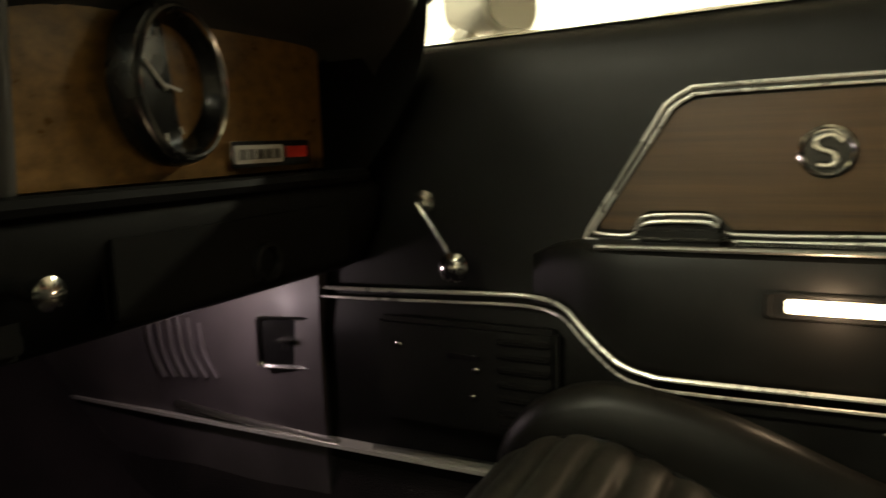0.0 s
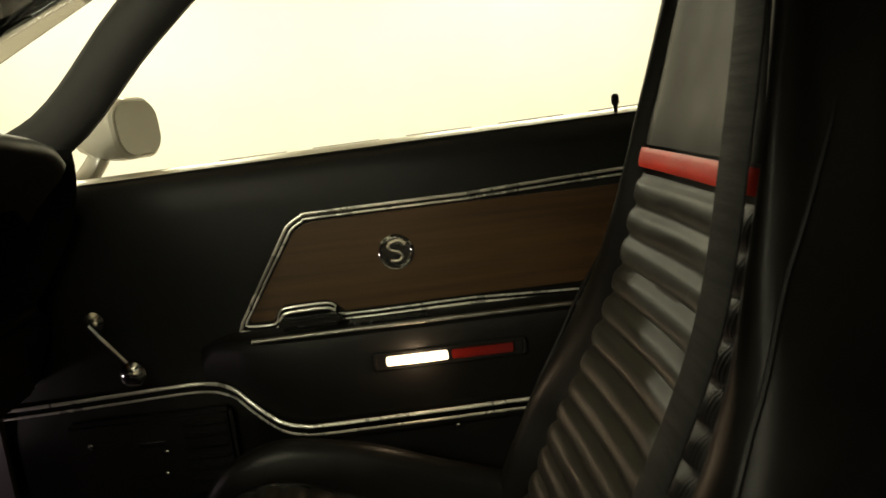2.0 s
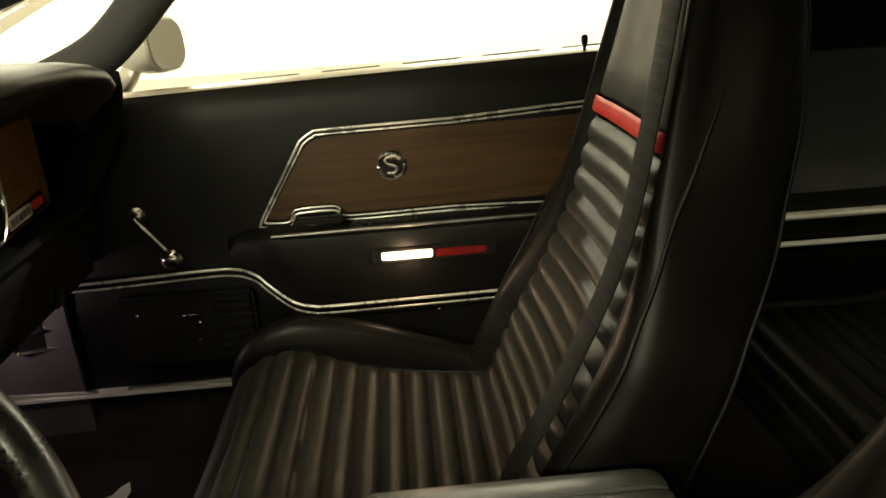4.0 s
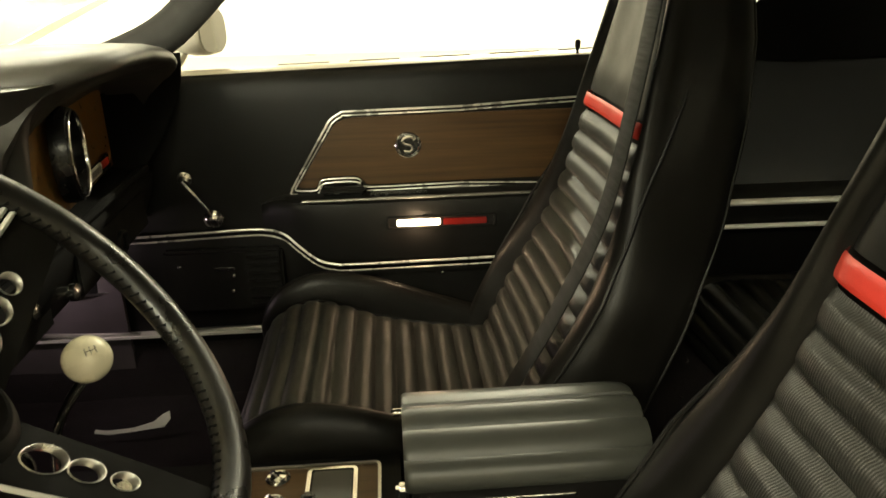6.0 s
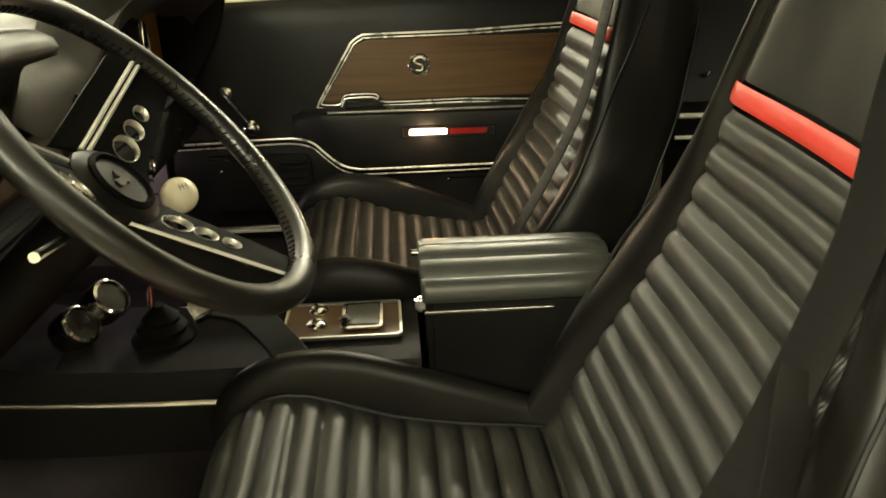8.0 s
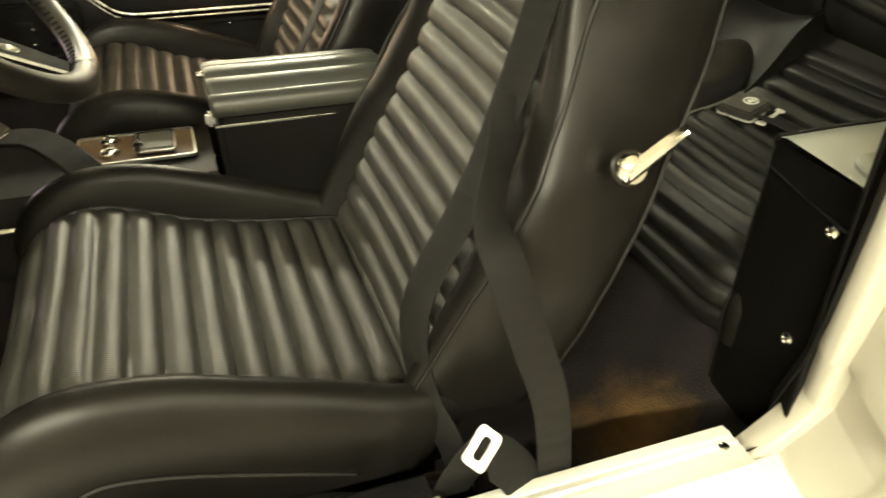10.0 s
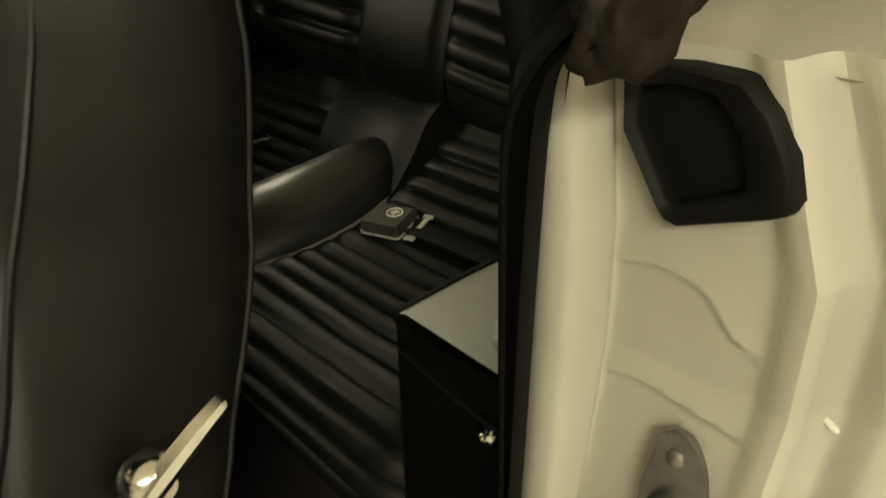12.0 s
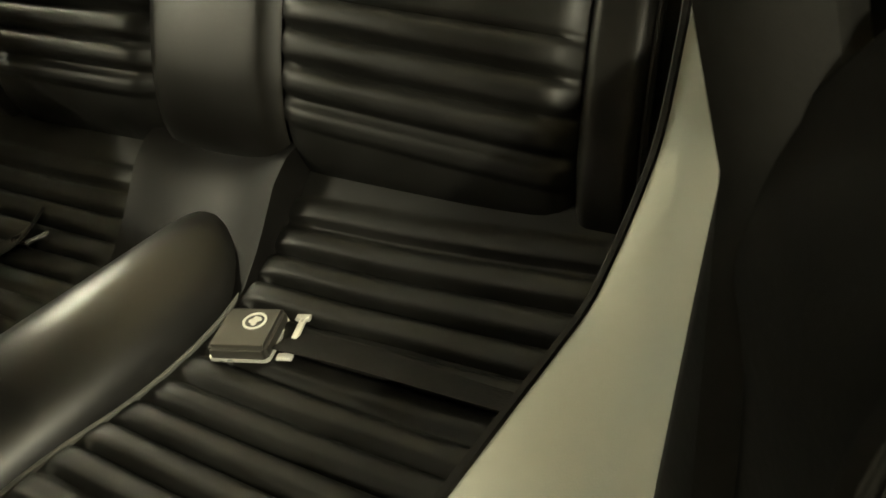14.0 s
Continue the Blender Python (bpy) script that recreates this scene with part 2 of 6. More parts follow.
def solo(name, bm, mat, label, category, kind="", group="", sharp=38):
    return tagged(part(name, bm, mat, None, "", sharp), label, category, group, kind)


def facing(place, normal, up=(0, 0, 1)):
    """A frame at place whose z looks along normal and whose y is close to up."""
    z = Vector(normal).normalized()
    x = Vector(up).cross(z).normalized()
    y = z.cross(x)
    m = Matrix((x, y, z)).transposed().to_4x4()
    m.translation = place
    return m


# ---------------------------------------------------------------- showroom
solo("floor", box(-9, 10, -8, 9, -0.2, 0.0, 0), CONCRETE, "sealed grey-brown concrete showroom floor", "floor", "structure")
# only the north wall shows; the grey ones are added and damp the bounce
for name, b in (("wall_north", (-9.2, 10.2, 9, 9.2, -0.2, 4.4)), ("wall_south", (-9.2, 10.2, -8.2, -8, -0.2, 4.4)), ("wall_west", (-9.2, -9, -8, 9, -0.2, 4.4)), ("wall_east", (10, 10.2, -8, 9, -0.2, 4.4))):
    solo(name, box(*b, 0), PLASTER if name == "wall_north" else WALL_GREY, "plain white painted showroom wall" if name == "wall_north" else "plain beige-grey wall, unseen, greyed to cut bounced light", "wall", "structure")
solo("ceiling", box(-9.2, 10.2, -8.2, 9.2, CEILING + 0.2, CEILING + 0.35, 0), PLASTER, "white showroom ceiling", "ceiling", "structure")
# unseen fixtures, added as bodies for these lamps
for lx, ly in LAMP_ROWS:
    fix = thing("ceiling_light", (lx, ly, CEILING + 0.2), "long white ceiling light, unseen, added to light the car", "ceiling light", "showroom ceiling lights")
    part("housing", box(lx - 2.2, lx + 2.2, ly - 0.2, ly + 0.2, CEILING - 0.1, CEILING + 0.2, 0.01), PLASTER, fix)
    part("diffuser", box(lx - 2.15, lx + 2.15, ly - 0.18, ly + 0.18, CEILING - 0.13, CEILING - 0.102, 0.004), DIFFUSER, fix, "glowing white diffuser of the added light")

# ---------------------------------------------------------------- car body
body = thing("car_body", (0.6, 0.0, 0.2), "white painted coupe body with its driver door opening uncovered", "car body")
part("floor_pan", box(-0.9, 2.2, -0.72, 0.72, 0.215, 0.24, 0.003), RUBBER, body)
for s in (-1, 1):
    part("sill", sweep([(-0.85, s * 0.75, 0.33), (0.62, s * 0.75, 0.33), (0.90, s * 0.75, 0.33)], [(-0.045, -0.10), (-0.050, 0.02), (-0.046, 0.05), (-0.035, 0.062), (0.045, 0.062), (0.085, 0.045), (0.10, 0.0), (0.07, -0.10)] if s < 0 else [(0.045, -0.10), (0.050, 0.02), (0.046, 0.05), (0.035, 0.062), (-0.045, 0.062), (-0.085, 0.045), (-0.10, 0.0), (-0.07, -0.10)]), WHITE, body)


def roof_z(x, y):
    return interp([(0.2, 1.22), (0.5, 1.27), (0.9, 1.285), (1.4, 1.25), (1.9, 1.13), (2.5, 0.93)], x) - 0.10 * (y / 0.6) ** 4


def roof_sheet(lift):
    xs = [0.28 + 0.04 * i for i in range(26)]
    return [[(x, y, roof_z(x, y) + lift) for y in [0.56 * k / 10 * interp([(0.2, 1.0), (1.2, 1.0), (2.5, 0.95)], x) for k in range(-10, 11)]] for x in xs]


part("roof", loft(roof_sheet(0.03), False, False), WHITE, body)
part("headliner", loft(roof_sheet(0.0), False, False), LINING, body, "black perforated headliner")
for s in (-1, 1):
    part("windshield_pillar", tube([(-0.20, s * 0.735, 0.90), (-0.03, s * 0.715, 0.965), (0.12, s * 0.66, 1.085), (0.28, s * 0.60, 1.19), (0.42, s * 0.56, 1.235)], 0.026, 12, r2=0.034), LINING, body)
    part("roof_rail", tube([(0.40, s * 0.565, 1.225), (0.7, s * 0.56, 1.24), (1.0, s * 0.565, 1.225), (1.25, s * 0.58, 1.18)], 0.03, 10), LINING, body)
part("windshield_header", tube([(0.29, -0.58, 1.20), (0.25, 0, 1.235), (0.29, 0.58, 1.20)], 0.028, 10), LINING, body)
part("cowl", box(-1.0, -0.42, -0.74, 0.74, 0.84, 0.90, 0.015), WHITE, body)
part("hood", loft([[(x, 0.80 * a * interp([(-2.15, 0.90), (-1.7, 1.0), (-0.9, 1.0)], x), interp([(-2.15, 0.74), (-2.05, 0.80), (-1.5, 0.855), (-0.95, 0.875)], x) + 0.025 * (1 - a * a) - 0.03 * a ** 8) for a in [-1 + 0.125 * k for k in range(17)]] for x in [-2.15 + 0.1 * k for k in range(13)]], False, False), WHITE, body)
part("nose_panel", loft([[(-2.16 + 0.05 * abs(a), 0.72 * a, z) for a in [-1 + 0.25 * k for k in range(9)]] for z in (0.30, 0.45, 0.60, 0.745)], False, False), WHITE, body)
part("firewall", box(-0.86, -0.82, -0.70, 0.70, 0.24, 0.86, 0.01), CARPET, body)
wind = part("windshield", loft([[(-0.46, y, 0.915 - 0.05 * (y / 0.7) ** 2) for y in [0.07 * k for k in range(-10, 11)]], [(0.27, y * 0.83, 1.225 - 0.03 * (y / 0.7) ** 2) for y in [0.07 * k for k in range(-10, 11)]]], False, False), GLASS, body)
bmw = bmesh.new()
bmw.from_mesh(wind.data)
bmesh.ops.solidify(bmw, geom=list(bmw.faces), thickness=0.005)
bmw.to_mesh(wind.data)
bmw.free()
wind.visible_shadow = False
part("wiper_arm", tube([(-0.47, 0.12, 0.93), (-0.40, 0.30, 0.962), (-0.36, 0.45, 0.972)], 0.005, 6), RUBBER, body)

# passenger side above the belt, behind the seat: dark sail panel; the same on the driver side further back
for s, x0, wide in ((1, 0.99, 0.40), (1, 1.66, 0.55), (-1, 1.20, 1.1)):
    loops = []
    for k in range(9):
        f = k / 8
        z = 0.90 + f * 0.32
        loops.append([(x0 + 0.10 * f + wide * g / 6 * (1 - 0.25 * f), s * (0.70 - 0.14 * f - 0.02 * math.sin(math.pi * g / 6)), z) for g in range(7)])
    bm = loft(loops, False, False)
    bmesh.ops.solidify(bm, geom=list(bm.faces), thickness=0.03)
    part("sail_panel", bm, VINYL_SOFT, body)
qg = part("quarter_window", box(1.36, 1.70, 0.672, 0.677, 0.905, 1.13, 0.001), GLASS, body, "clear fixed quarter window")
qg.visible_shadow = False
part("rear_bulkhead", box(1.62, 1.66, -0.60, 0.60, 0.3, 0.92, 0.01), CARPET, body)
rg = part("rear_window", loft([[(x, y * 0.52, roof_z(x, y * 0.52) + 0.012) for y in [k / 8 for k in range(-8, 9)]] for x in [1.27 + 0.13 * i for i in range(9)]], False, False), GLASS, body)
bmw = bmesh.new()
bmw.from_mesh(rg.data)
bmesh.ops.solidify(bmw, geom=list(bmw.faces), thickness=0.005)
bmw.to_mesh(rg.data)
bmw.free()
rg.visible_shadow = False
part("parcel_shelf", box(1.5, 2.4, -0.62, 0.62, 0.90, 0.93, 0.01), CARPET, body)
part("tail", box(2.3, 2.5, -0.66, 0.66, 0.3, 0.95, 0.03), WHITE, body)

# lock pillar of the driver side: painted sheet metal that runs from the seal to the outer skin
JAMB = [(0.00, 0.921, -0.676), (0.04, 0.914, -0.690), (0.08, 0.914, -0.702), (0.14, 0.921, -0.713), (0.20, 0.942, -0.719), (0.30, 0.950, -0.722), (0.45, 0.951, -0.748), (0.62, 0.953, -0.785), (0.75, 0.955, -0.812), (0.78, 0.950, -0.822), (0.80, 0.948, -0.830), (0.82, 0.951, -0.838), (0.85, 0.970, -0.843), (0.90, 0.982, -0.852), (0.95, 0.976, -0.872), (1.0, 0.985, -0.890)]


JAMB = [tuple(p) for p in smooth_path(JAMB, 5)]


def jamb_point(f, z):
    """Place on the pillar at fraction f from the seal (0) to the outer skin (1)."""
    x = interp([(a, b) for a, b, c in JAMB], f)
    y = interp([(a, c) for a, b, c in JAMB], f)
    bend = interp([(0.36, 0.26), (0.40, 0.215), (0.44, 0.165), (0.50, 0.12), (0.56, 0.085), (0.64, 0.035), (0.72, 0.0), (1.0, 0.0)], z)
    out = interp([(0.36, 0.05), (0.42, 0.02), (0.5, 0.006), (0.6, 0.0), (1.0, 0.0)], z)
    x -= bend * (0.10 + 0.90 * f) * (0.6 if z < 0.5 else 1.0) + (0.10 if z < 0.44 else 0.0) * (1 - f) * (0.44 - z) / 0.08
    y += 0.05 * max(0.0, (z - 0.80) / 0.12) * f + out * 0.6 * f
    # pressed creases
    dent = 0.0
    for path, f0, f1 in (([(0.24, 0.774), (0.31, 0.778), (0.46, 0.784), (0.55, 0.780), (0.60, 0.774), (0.64, 0.762), (0.67, 0.754), (0.78, 0.748)], 0.26, 0.76), ([(0.24, 0.694), (0.30, 0.698), (0.43, 0.704), (0.69, 0.698), (0.82, 0.694)], 0.24, 0.80)):
        if f0 < f < f1:
            over = z - interp(path, f)
            fade = min(1.0, (f - f0) / 0.10, (f1 - f) / 0.06)
            dent -= fade * (0.0030 * math.exp(-over / 0.022) if over > 0 else 0.0030 * math.exp(over / 0.0016))
    return Vector((x + dent, y, z))


zs = [0.36 + 0.548 * k / 260 for k in range(261)]
fs = sorted({k / 90 for k in range(91)} | {0.0, 1.0})
bm = loft([[jamb_point(f, z) for f in fs] for z in zs], False, False)
bmesh.ops.solidify(bm, geom=list(bm.faces), thickness=-0.004)
part("lock_pillar", bm, WHITE, body, "white painted lock pillar with pressed creases")

# outer skin of the quarter panel with its wheel opening
def skin_y(z):
    return -interp([(0.20, 0.80), (0.36, 0.845), (0.50, 0.875), (0.62, 0.890), (0.74, 0.885), (0.84, 0.865), (0.90, 0.84)], z)


loops = []
for k in range(40):
    z = 0.22 + 0.68 * k / 39
    row = []
    for g in range(61):
        x0 = jamb_point(1.0, max(z, 0.36)).x if z > 0.36 else 0.73
        x = x0 + (2.45 - x0) * g / 60
        row.append((x, skin_y(z), z))
    loops.append(row)
bm = loft(loops, False, False)
cut = [f for f in bm.faces if (f.calc_center_median().x - 1.70) ** 2 + (f.calc_center_median().z - 0.33) ** 2 < 0.355 ** 2]
bmesh.ops.delete(bm, geom=cut, context="FACES")
bmesh.ops.solidify(bm, geom=list(bm.faces), thickness=0.004)
part("quarter_panel", bm, WHITE, body)
bm = loft([[(x, y, z) for x, y, z in row] for row in ([(0.985, -0.855, 0.893), (1.3, -0.845, 0.90), (1.9, -0.83, 0.90), (2.45, -0.80, 0.90)], [(0.965, -0.74, 0.904), (1.3, -0.72, 0.925), (1.9, -0.66, 0.93), (2.45, -0.62, 0.93)], [(0.955, -0.692, 0.902), (1.3, -0.68, 0.915), (1.9, -0.62, 0.925), (2.45, -0.58, 0.925)])], False, False)
bmesh.ops.solidify(bm, geom=list(bm.faces), thickness=0.004)
part("shoulder_panel", bm, WHITE, body)
part("wheel_arch_rim", tube([(1.70 + 0.352 * math.cos(a), skin_y(0.33 + 0.352 * math.sin(a)) - 0.001, 0.33 + 0.352 * math.sin(a)) for a in [radians(-10 + 10 * k) for k in range(21)]], 0.009, 8), WHITE, body)
part("wheel_house", loft([[(1.70 + 0.37 * math.cos(a), y, 0.33 + 0.37 * math.sin(a)) for a in [radians(-20 + 11 * k) for k in range(21)]] for y in (-0.60, -0.70, -0.80, -0.865)], False, False), RUBBER, body)


def side_skin(s, x0, x1, axle):
    """A curved outer panel from x0 to x1, cut round the wheel."""
    rows = [[(x0 + (x1 - x0) * g / 40, -s * skin_y(0.22 + 0.65 * k / 19) * interp([(-2.15, 0.86), (-1.8, 0.96), (-1.2, 1.0), (2.5, 1.0)], x0 + (x1 - x0) * g / 40), 0.22 + 0.65 * k / 19) for g in range(41)] for k in range(20)]
    bm = loft(rows, False, False)
    gone = [f for f in bm.faces if (f.calc_center_median().x - axle) ** 2 + (f.calc_center_median().z - 0.33) ** 2 < 0.355 ** 2]
    bmesh.ops.delete(bm, geom=gone, context="FACES")
    bmesh.ops.solidify(bm, geom=list(bm.faces), thickness=0.004)
    return bm


part("front_fender", side_skin(1, -2.12, -0.36, -1.04), WHITE, body)
part("front_fender", side_skin(-1, -2.12, -0.36, -1.04), WHITE, body)
part("quarter_panel", side_skin(1, 0.94, 2.45, 1.70), WHITE, body)

# side stripe: a wide film between two fine lines, with a bright blue start on the pillar edge
def stripe_piece(name, z0, z1, x0, x1, mat, lift):
    rows = []
    for k in range(5):
        rows.append([(x0 + (x1 - x0) * g / 20, skin_y(z0 + (z1 - z0) * k / 4) - lift, z0 + (z1 - z0) * k / 4) for g in range(21)])
    bm = loft(rows, False, False)
    bmesh.ops.solidify(bm, geom=list(bm.faces), thickness=0.0008)
    part(name, bm, mat, body)


stripe_piece("side_stripe", 0.607, 0.652, 0.975, 2.3, BLUEGREY, 0.0035)
stripe_piece("stripe_line", 0.661, 0.669, 0.985, 2.3, BLUE, 0.0035)
stripe_piece("stripe_line", 0.591, 0.598, 0.970, 2.3, BLUE, 0.0035)
for f0, f1, z0, z1, mat in ((0.955, 0.999, 0.607, 0.652, BLUE), (0.955, 0.999, 0.661, 0.669, BLUE), (0.955, 0.999, 0.591, 0.598, BLUE)):
    bm = loft([[jamb_point(f0 + (f1 - f0) * g / 5, z0 + (z1 - z0) * k / 4) + Vector((-0.003, -0.003, 0)) for g in range(6)] for k in range(5)], False, False)
    bmesh.ops.solidify(bm, geom=list(bm.faces), thickness=0.0008)
    part("stripe_start", bm, mat, body, "bright blue stripe end")

# striker plate on the pillar
M = facing(jamb_point(0.63, 0.654) + Vector((-0.007, 0, 0)), (-1, -0.05, 0.12)) @ pose(0, 0, 0, 0, 0, 6) @ Matrix.Scale(0.82, 4)
outline = [(0.004, 0.052), (0.016, 0.046), (0.026, 0.02), (0.028, -0.02), (0.022, -0.045), (0.008, -0.056), (-0.012, -0.05), (-0.024, -0.03), (-0.022, 0.0), (-0.012, 0.035), (-0.006, 0.048)]
striker = part("striker", moved(plate([(p.x, p.y) for p in smooth_path([(x, y, 0) for x, y in outline], 4, True)], 0.006, 0.0015), M), GUNMETAL, body, "worn grey zinc striker plate")
part("striker_pin", moved(turned([(0.014, 0.004), (0.014, 0.009), (0.0095, 0.010), (0.0095, 0.016), (0.012, 0.017), (0.012, 0.021), (0.009, 0.023)], 16), M @ pose(-0.002, -0.016, 0)), GUNMETAL, striker)
part("screw_head", moved(turned([(0.007, 0.004), (0.007, 0.008), (0.004, 0.010)], 12), M @ pose(0.003, 0.030, 0)), GUNMETAL, striker)

# plastic pocket with its recess at the top of the pillar
def pocket_ring(pts, x):
    return [(x, y, z) for y, z in pts]


RIM = [(-0.723, 0.898), (-0.724, 0.885), (-0.726, 0.862), (-0.751, 0.824), (-0.756, 0.8185), (-0.763, 0.817), (-0.811, 0.836), (-0.8185, 0.840), (-0.8205, 0.846), (-0.814, 0.867), (-0.803, 0.886), (-0.789, 0.899), (-0.756, 0.901)]
WELL = [(-0.731, 0.886), (-0.731, 0.883), (-0.732, 0.866), (-0.752, 0.831), (-0.755, 0.8285), (-0.760, 0.828), (-0.789, 0.841), (-0.794, 0.845), (-0.795, 0.850), (-0.789, 0.870), (-0.780, 0.882), (-0.772, 0.889), (-0.751, 0.891)]


def between(f):
    return [(a + (c - a) * f, b + (d - b) * f) for (a, b), (c, d) in zip(RIM, WELL)]


part("pillar_pocket", loft([pocket_ring(RIM, 0.968), pocket_ring(RIM, 0.942), pocket_ring(between(0.06), 0.9365), pocket_ring(between(0.16), 0.935), pocket_ring(between(0.85), 0.9385), pocket_ring(WELL, 0.940), pocket_ring(between(1.06), 0.943), pocket_ring(between(1.12), 0.9485)]), PLASTIC, body, "black plastic pocket set into the pillar", 50)
bm = bmesh.new()
bmesh.ops.create_icosphere(bm, subdivisions=4, radius=1)
for v in bm.verts:
    q = v.co * 1.9
    r = 0.82 + 0.30 * noise.noise(q) + 0.12 * noise.noise(q * 2.6)
    v.co = Vector((0.897 + v.co.x * 0.038 * r, -0.753 + v.co.y * 0.027 * r, 0.931 + v.co.z * 0.034 * r - 0.16 * v.co.y * 0.062 * 1.2))
solo("foam_seal", bm, material("crumpled_dark_foam", (0.013, 0.0095, 0.0065), 0.65, spec=0.2, grain=70, bump=0.5, depth=0.003, scale=40, vary=0.35), "crumpled dark brown-grey rubber seal on the pillar top", "seal", sharp=180)
part("bumper_stop", moved(turned([(0.002, -0.01), (0.0024, 0.004), (0.002, 0.006), (0.0008, 0.007)], 12), facing(jamb_point(0.88, 0.712) + Vector((-0.002, 0, 0)), (-0.35, -0.9, -0.25))), WHITE, body)

# black post trim that carries the quarter window on up from the seal
part("window_post", loft([[(0.911 + dx, -0.679 + dy + w, z) for dx, dy in ((0.0, 0.012), (-0.004, 0.006), (-0.004, -0.002), (0.0, -0.008), (0.012, -0.011), (0.034, -0.008), (0.038, 0.004), (0.028, 0.012))] for z, w in ((0.80, 0.0), (0.89, 0.0), (0.95, 0.014), (1.05, 0.046), (1.15, 0.084), (1.215, 0.108))]), RUBBER, body, "black window post trim")

# door seal: a broad rubber strip that runs from the trim (inner edge) out to the painted pillar (outer edge), with a rib along it
SEAL = [((-0.662, 0.400), (-0.700, 0.420)), ((-0.663, 0.450), (-0.710, 0.465)), ((-0.663, 0.520), (-0.721, 0.520)), ((-0.662, 0.620), (-0.727, 0.620)), ((-0.662, 0.750), (-0.732, 0.750)), ((-0.662, 0.840), (-0.736, 0.840)), ((-0.666, 0.875), (-0.738, 0.872)), ((-0.680, 0.903), (-0.742, 0.898)), ((-0.702, 0.925), (-0.752, 0.914)), ((-0.724, 0.936), (-0.770, 0.923))]
strip = thing("door_seal", (0.88, -0.69, 0.41), "black rubber weatherstrip round the door opening", "weatherstrip")
inner = smooth_path([(0.874, -0.100 + 0.9 * y, z) for (y, z), o in SEAL], 5)
outer = smooth_path([(0.899, 0.160 + 1.168 * y, z) for i, (y, z) in SEAL], 5)


def seal_piece(profile):
    loops = []
    for i, o in zip(inner, outer):
        way = Vector((-0.35, -0.94, 0.0))
        loops.append([i.lerp(o, f) + way * d for f, d in profile])
    return loft(loops)


part("seal_base", seal_piece([(0.03, -0.005), (0.0, -0.002), (0.30, -0.002), (0.78, -0.002), (0.96, 0.0), (1.0, -0.001), (1.0, -0.003), (0.5, -0.008)]), RUBBER, strip, "", 60)
part("seal_bulb", seal_piece([(0.0, -0.003), (0.02, 0.000), (0.10, 0.002), (0.20, 0.001), (0.25, -0.003)]), RUBBER, strip, "", 60)
tip = smooth_path([(0.867, 0.080 + 1.085 * y, z) for i, (y, z) in SEAL], 5)
part("seal_lip", loft([[a + Vector(d) for a, d in ((t, (-0.0015, -0.001, 0)), (t, (0.0015, -0.002, 0)), (o, (0.002, -0.003, 0)), (o, (-0.004, 0.001, 0)))] for t, o in zip(tip, outer)]), RUBBER, strip, "", 60)
near = smooth_path([(0.874, -0.100 + 0.9 * y, z) for (y, z), o in SEAL], 5)
back = smooth_path([(0.908, y - interp([(0.84, 0.013), (0.90, 0.0)], z), z) for (y, z), o in SEAL], 5)
part("seal_web", loft([[n + Vector((0.001, -0.002, -0.002)), n + Vector((0, 0, 0.002)), b + Vector((0, 0, 0.002)), b + Vector((0.001, -0.002, -0.002))] for n, b in zip(near, back)]), RUBBER, strip, "", 60)
part("seal_rib", seal_piece([(0.46, -0.003), (0.49, 0.003), (0.53, 0.005), (0.57, 0.003), (0.60, -0.003)]), RUBBER, strip, "", 60)

# scuff plates on the sills
for s in (-1, 1):
    x1 = 0.82
    pl = thing("scuff_plate", (0.2, s * 0.721, 0.394), "ribbed aluminium scuff plate on the sill", "scuff plate", "sill plates")
    prof = [(-0.028, 0), (-0.028, 0.004), (-0.016, 0.006), (-0.012, 0.004), (-0.004, 0.006), (0.0, 0.004), (0.008, 0.006), (0.014, 0.004), (0.028, 0.005), (0.028, 0)]
    part("plate", sweep([(-0.70, s * 0.697, 0.3975), (0.0, s * 0.697, 0.3975), (x1, s * 0.697, 0.3975)], prof), SCUFF, pl)
    for x in (-0.4, 0.1, 0.45, 0.80):
        part("screw_head", moved(turned([(0.006, 0), (0.006, 0.0015), (0.003, 0.003)], 10), pose(x, s * 0.697, 0.4035)), CHROME, pl)

# rear wheel
wheel = thing("road_wheel", (1.70, -0.77, 0.0), "black treaded tyre on a grey rim", "wheel")
M = pose(1.70, -0.77, 0.33, 90, 0, 0)
prof = [(0.20, -0.085), (0.235, -0.105), (0.285, -0.112), (0.312, -0.102), (0.324, -0.085), (0.326, 0.0), (0.324, 0.085), (0.312, 0.102), (0.285, 0.112), (0.235, 0.105), (0.20, 0.085)]
tyre = part("tyre", moved(loft([[(r * math.cos(2 * math.pi * k / 64), r * math.sin(2 * math.pi * k / 64), h) for k in range(64)] for r, h in prof], True, False), M), RUBBER, wheel)
blocks = []
for k in range(72):
    for row, (h0, h1) in enumerate(((-0.098, -0.060), (-0.052, -0.020), (-0.012, 0.012), (0.020, 0.052), (0.060, 0.098))):
        a0, a1 = (2 * math.pi * (k + 0.06 + 0.5 * (row % 2)) / 72, 2 * math.pi * (k + 0.80 + 0.5 * (row % 2)) / 72)
        sk = 0.02 if row % 2 else -0.02
        lo = [(0.318, a0, h0), (0.318, a1, h0), (0.318, a1 + sk, h1), (0.318, a0 + sk, h1)]
        blocks.append(loft([[(r * math.cos(a), r * math.sin(a), h) for r, a, h in lo], [((r + 0.014 - (0.006 if row in (0, 4) else 0)) * math.cos(a), (r + 0.014 - (0.006 if row in (0, 4) else 0)) * math.sin(a), h) for r, a, h in lo]]))
